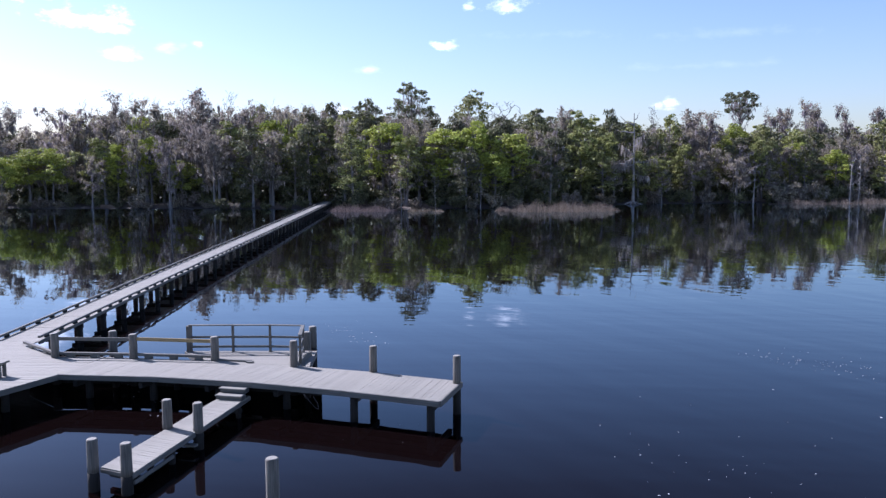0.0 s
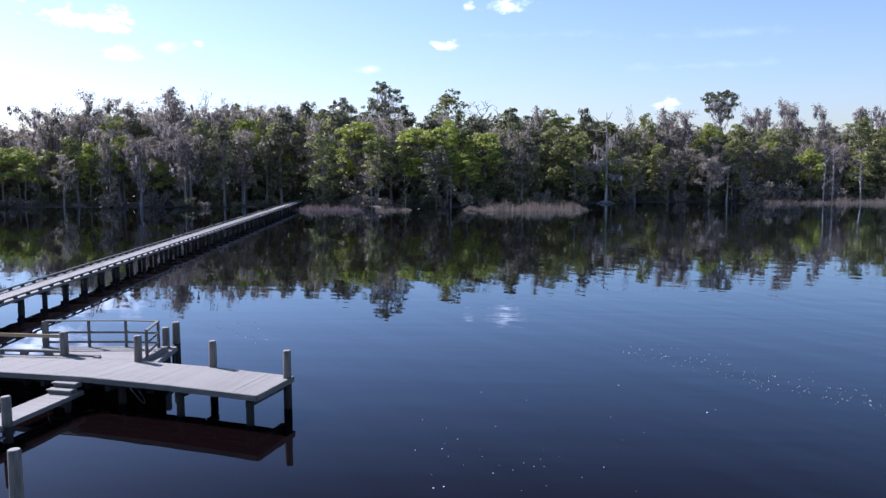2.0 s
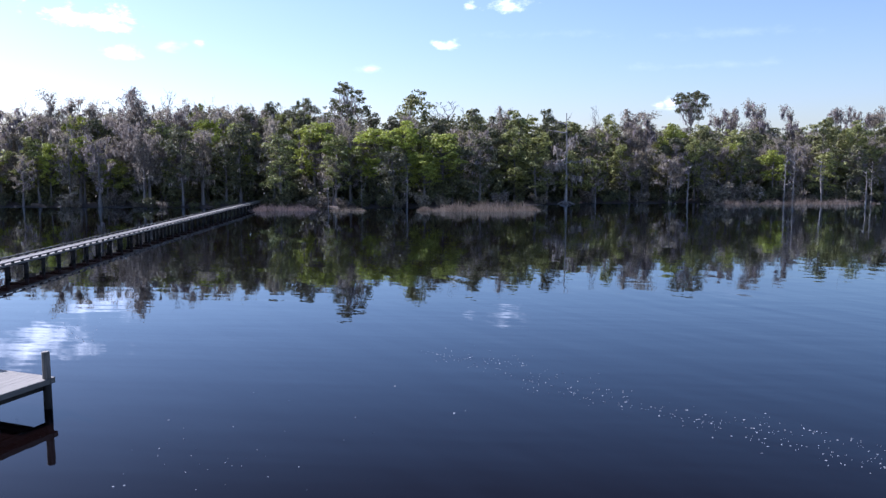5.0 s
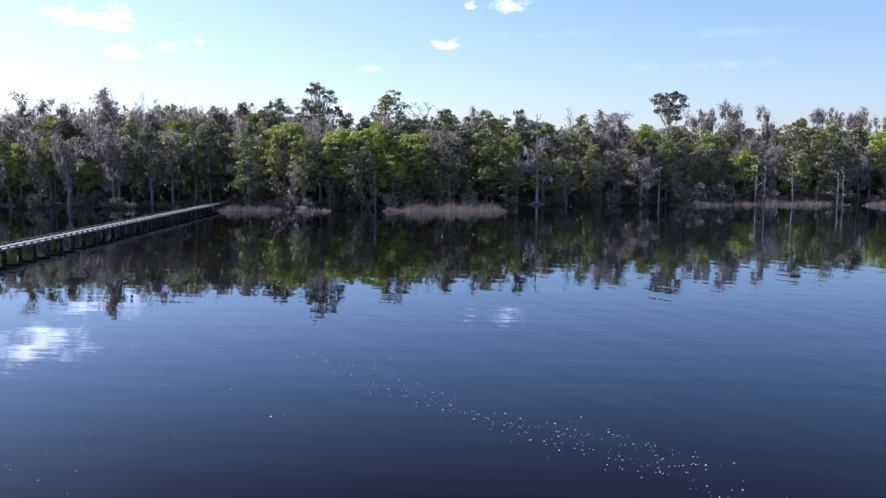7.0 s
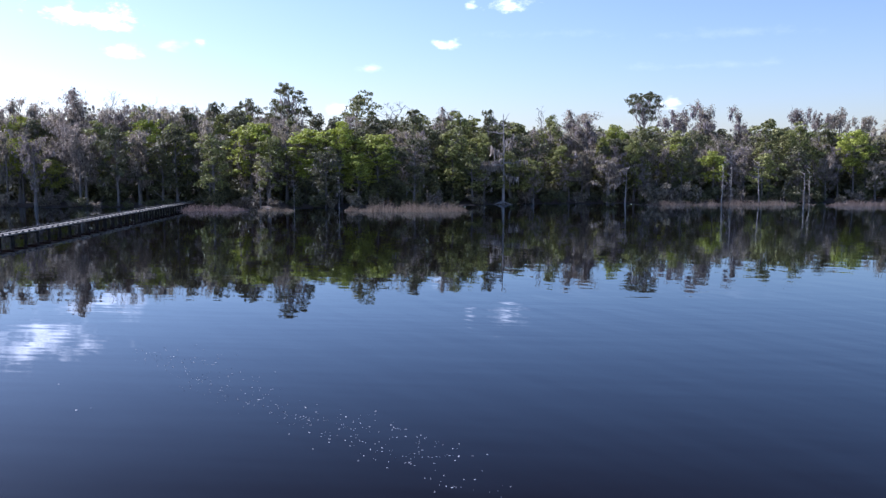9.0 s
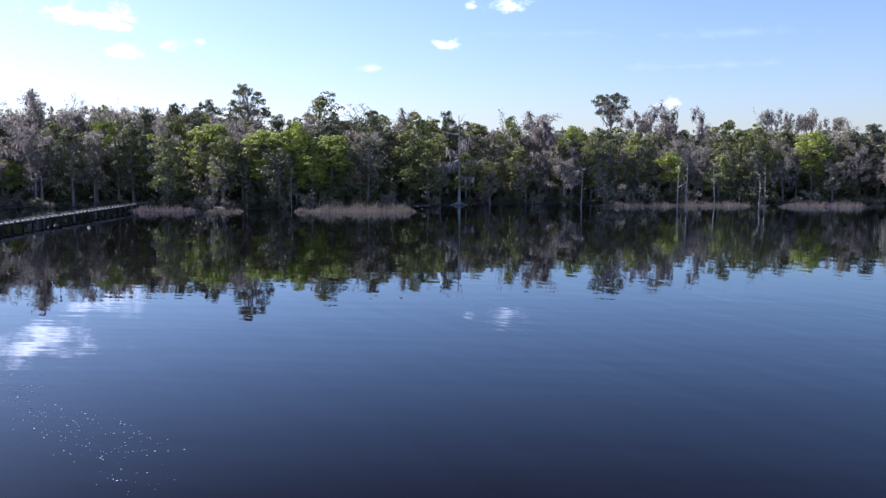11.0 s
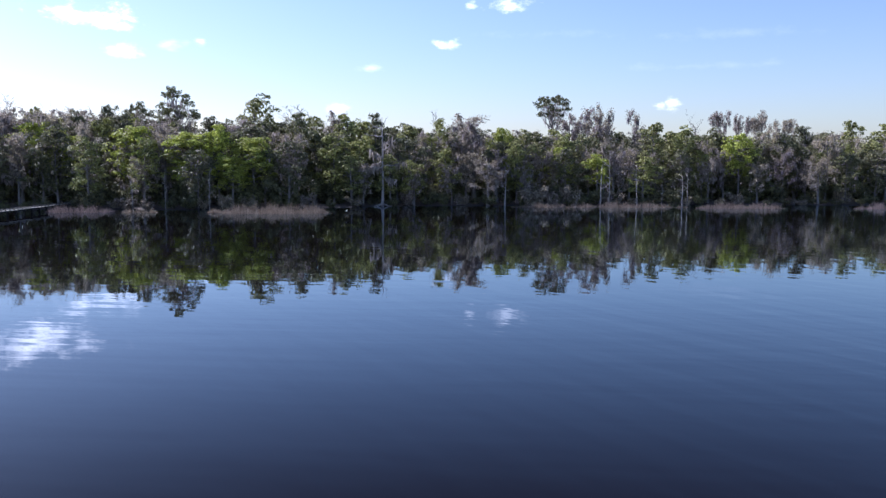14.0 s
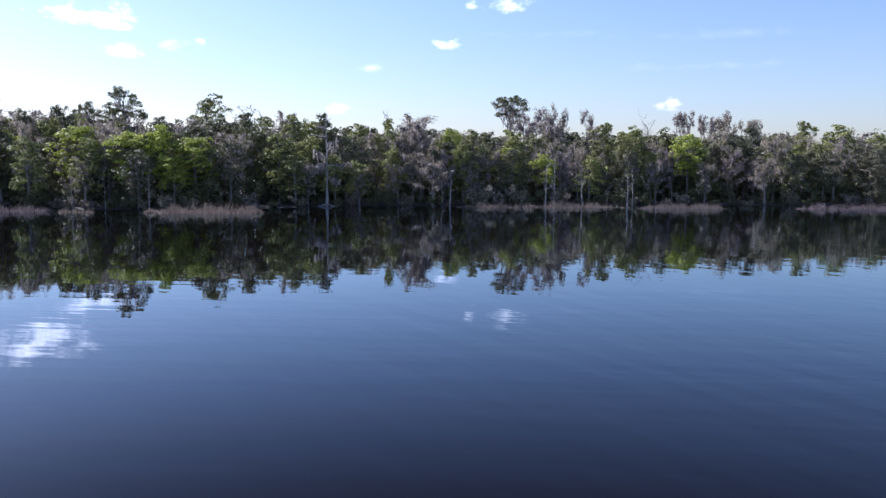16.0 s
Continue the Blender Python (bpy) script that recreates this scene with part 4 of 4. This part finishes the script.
def build_boardwalk():
    walkway = empty("boardwalk", "long straight weathered timber boardwalk across the water to the woods", "boardwalk")
    y0, y1, half = 34.75, 169.0, 0.95
    s = Soup()
    y, n = y0, 0
    while y < y1:
        x = boardwalk_middle(y)
        if n < 200:
            plank(walkway, (x - half, y), (x + half, y - 0.0), 0.138, DECK)
        else:
            z = DECK + random.uniform(-0.003, 0.003)
            s.box(x - half, x + half, y - 0.069, y + 0.069, z - 0.038, z)
        y += 0.146
        n += 1
    far = part("far_planks", s.mesh("far_planks", PLANK), walkway)
    tagged(far, kind="stuff")
    bay = 3.05
    y = y0
    while y < y1 - 0.5:
        e = min(y + bay, y1)
        for side in (-1, 1):
            xa, xb = boardwalk_middle(y) + side * (half - 0.05), boardwalk_middle(e) + side * (half - 0.05)
            beam("stringer", (xa, y, DECK - 0.042), (xb, e - 0.01, DECK - 0.042), 0.08, 0.13, TIMBER_X, walkway)
            beam("curb", (xa, y + 0.01, DECK + 0.2), (xb, e - 0.01, DECK + 0.2), 0.11, 0.09, TIMBER_X, walkway)
            for t in (0.25, 0.75):
                yb = y + (e - y) * t
                xm = boardwalk_middle(yb) + side * (half - 0.05)
                # blocks, caps and piles in PILE: shade below curb and deck painted in
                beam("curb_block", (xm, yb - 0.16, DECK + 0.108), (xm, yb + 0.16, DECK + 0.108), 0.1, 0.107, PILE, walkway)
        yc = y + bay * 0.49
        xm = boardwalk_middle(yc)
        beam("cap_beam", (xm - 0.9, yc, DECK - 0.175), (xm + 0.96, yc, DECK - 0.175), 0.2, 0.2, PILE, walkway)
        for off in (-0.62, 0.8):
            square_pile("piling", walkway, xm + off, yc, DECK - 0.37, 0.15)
        y += bay


def build_bench():
    bench = empty("bench", "low weathered timber bench standing on the dock", "bench", at=pose(-16.68, 28.7, DECK, 0, 0, -6))
    for k in range(3):
        s = Soup()
        s.box(-0.85, 0.85, -0.22 + 0.15 * k, -0.08 + 0.15 * k, 0.50, 0.57, chamfer=0.01)
        part("slat", s.mesh("bench_slat", PLANK), bench)
    for x in (-0.68, 0.68):
        for y in (-0.14, 0.14):
            s = Soup()
            s.box(x - 0.05, x + 0.05, y - 0.05, y + 0.05, -0.003, 0.44)
            part("leg", s.mesh("bench_leg", TIMBER_X), bench)
        s = Soup()
        s.box(x - 0.045, x + 0.045, -0.2, 0.22, 0.44, 0.498)
        part("rail", s.mesh("bench_rail", TIMBER_X), bench)


build_dock()
build_railing()
build_landing()
build_lower_dock()
build_boardwalk()
build_bench()
P = "weathered grey round timber post rising through the dock deck"
M = "round weathered mooring post standing in the river"
for x, y, top, r in ((-15.5, 31.62, 1.98, 0.16), (-12.3, 31.42, 1.97, 0.16), (-8.95, 31.0, 1.95, 0.16), (-5.68, 30.02, 2.0, 0.15)):
    round_post("deck_post", x, y, top, r, P, "posts along the dock")
# here the dark sleeve rises almost to the deck, to paint in the deck's shade
for x, y, top, r in ((-2.60, 29.2, 1.97, 0.14), (0.46, 27.6, 1.98, 0.14)):
    round_post("mooring_post", x, y, top, r, "round weathered mooring post at the dock's outer edge", "posts along the dock", wet_shade_top=0.93)
for x, y, top, r in ((-5.72, 33.2, 1.67, 0.155), (-5.65, 34.3, 1.68, 0.165), (-14.0, 33.6, 1.66, 0.17)):
    round_post("mooring_post", x, y, top, r, M, "mooring posts", wet_shade_top=0.75)
for x, y, top, r in ((-9.42, 20.95, 1.34, 0.15), (-8.42, 20.70, 1.31, 0.15), (-8.59, 24.4, 1.39, 0.15), (-7.56, 24.15, 1.36, 0.15)):
    round_post("mooring_post", x, y, top, r, "round weathered mooring post beside the low landing", "posts of the low landing")
round_post("mooring_post", -3.93, 17.85, 1.95, 0.155, "lone round weathered mooring post in open water", "mooring posts")


def build_hose():
    """A short length of dark hose that hangs in a loop below the dock's edge."""
    s = Soup()
    pts = [(-4.78 + 0.52 * math.sin(t * 1.5), 26.86 - 0.1 * t, 0.83 - 0.5 * math.sin(t * 1.9) * (1 if t < 1.2 else 0.85)) for t in [i * 0.16 for i in range(11)]]
    s.tube(pts, [0.016] * len(pts), 6)
    hose = empty("hose", "dark rubber hose hanging in a loop under the dock", "hose")
    dark, _n, bsdf = material("dark_rubber")
    bsdf.inputs["Base Color"].default_value, bsdf.inputs["Roughness"].default_value = (0.02, 0.02, 0.022, 1), 0.5
    part("loop", s.mesh("hose_loop", dark, True), hose)


build_hose()
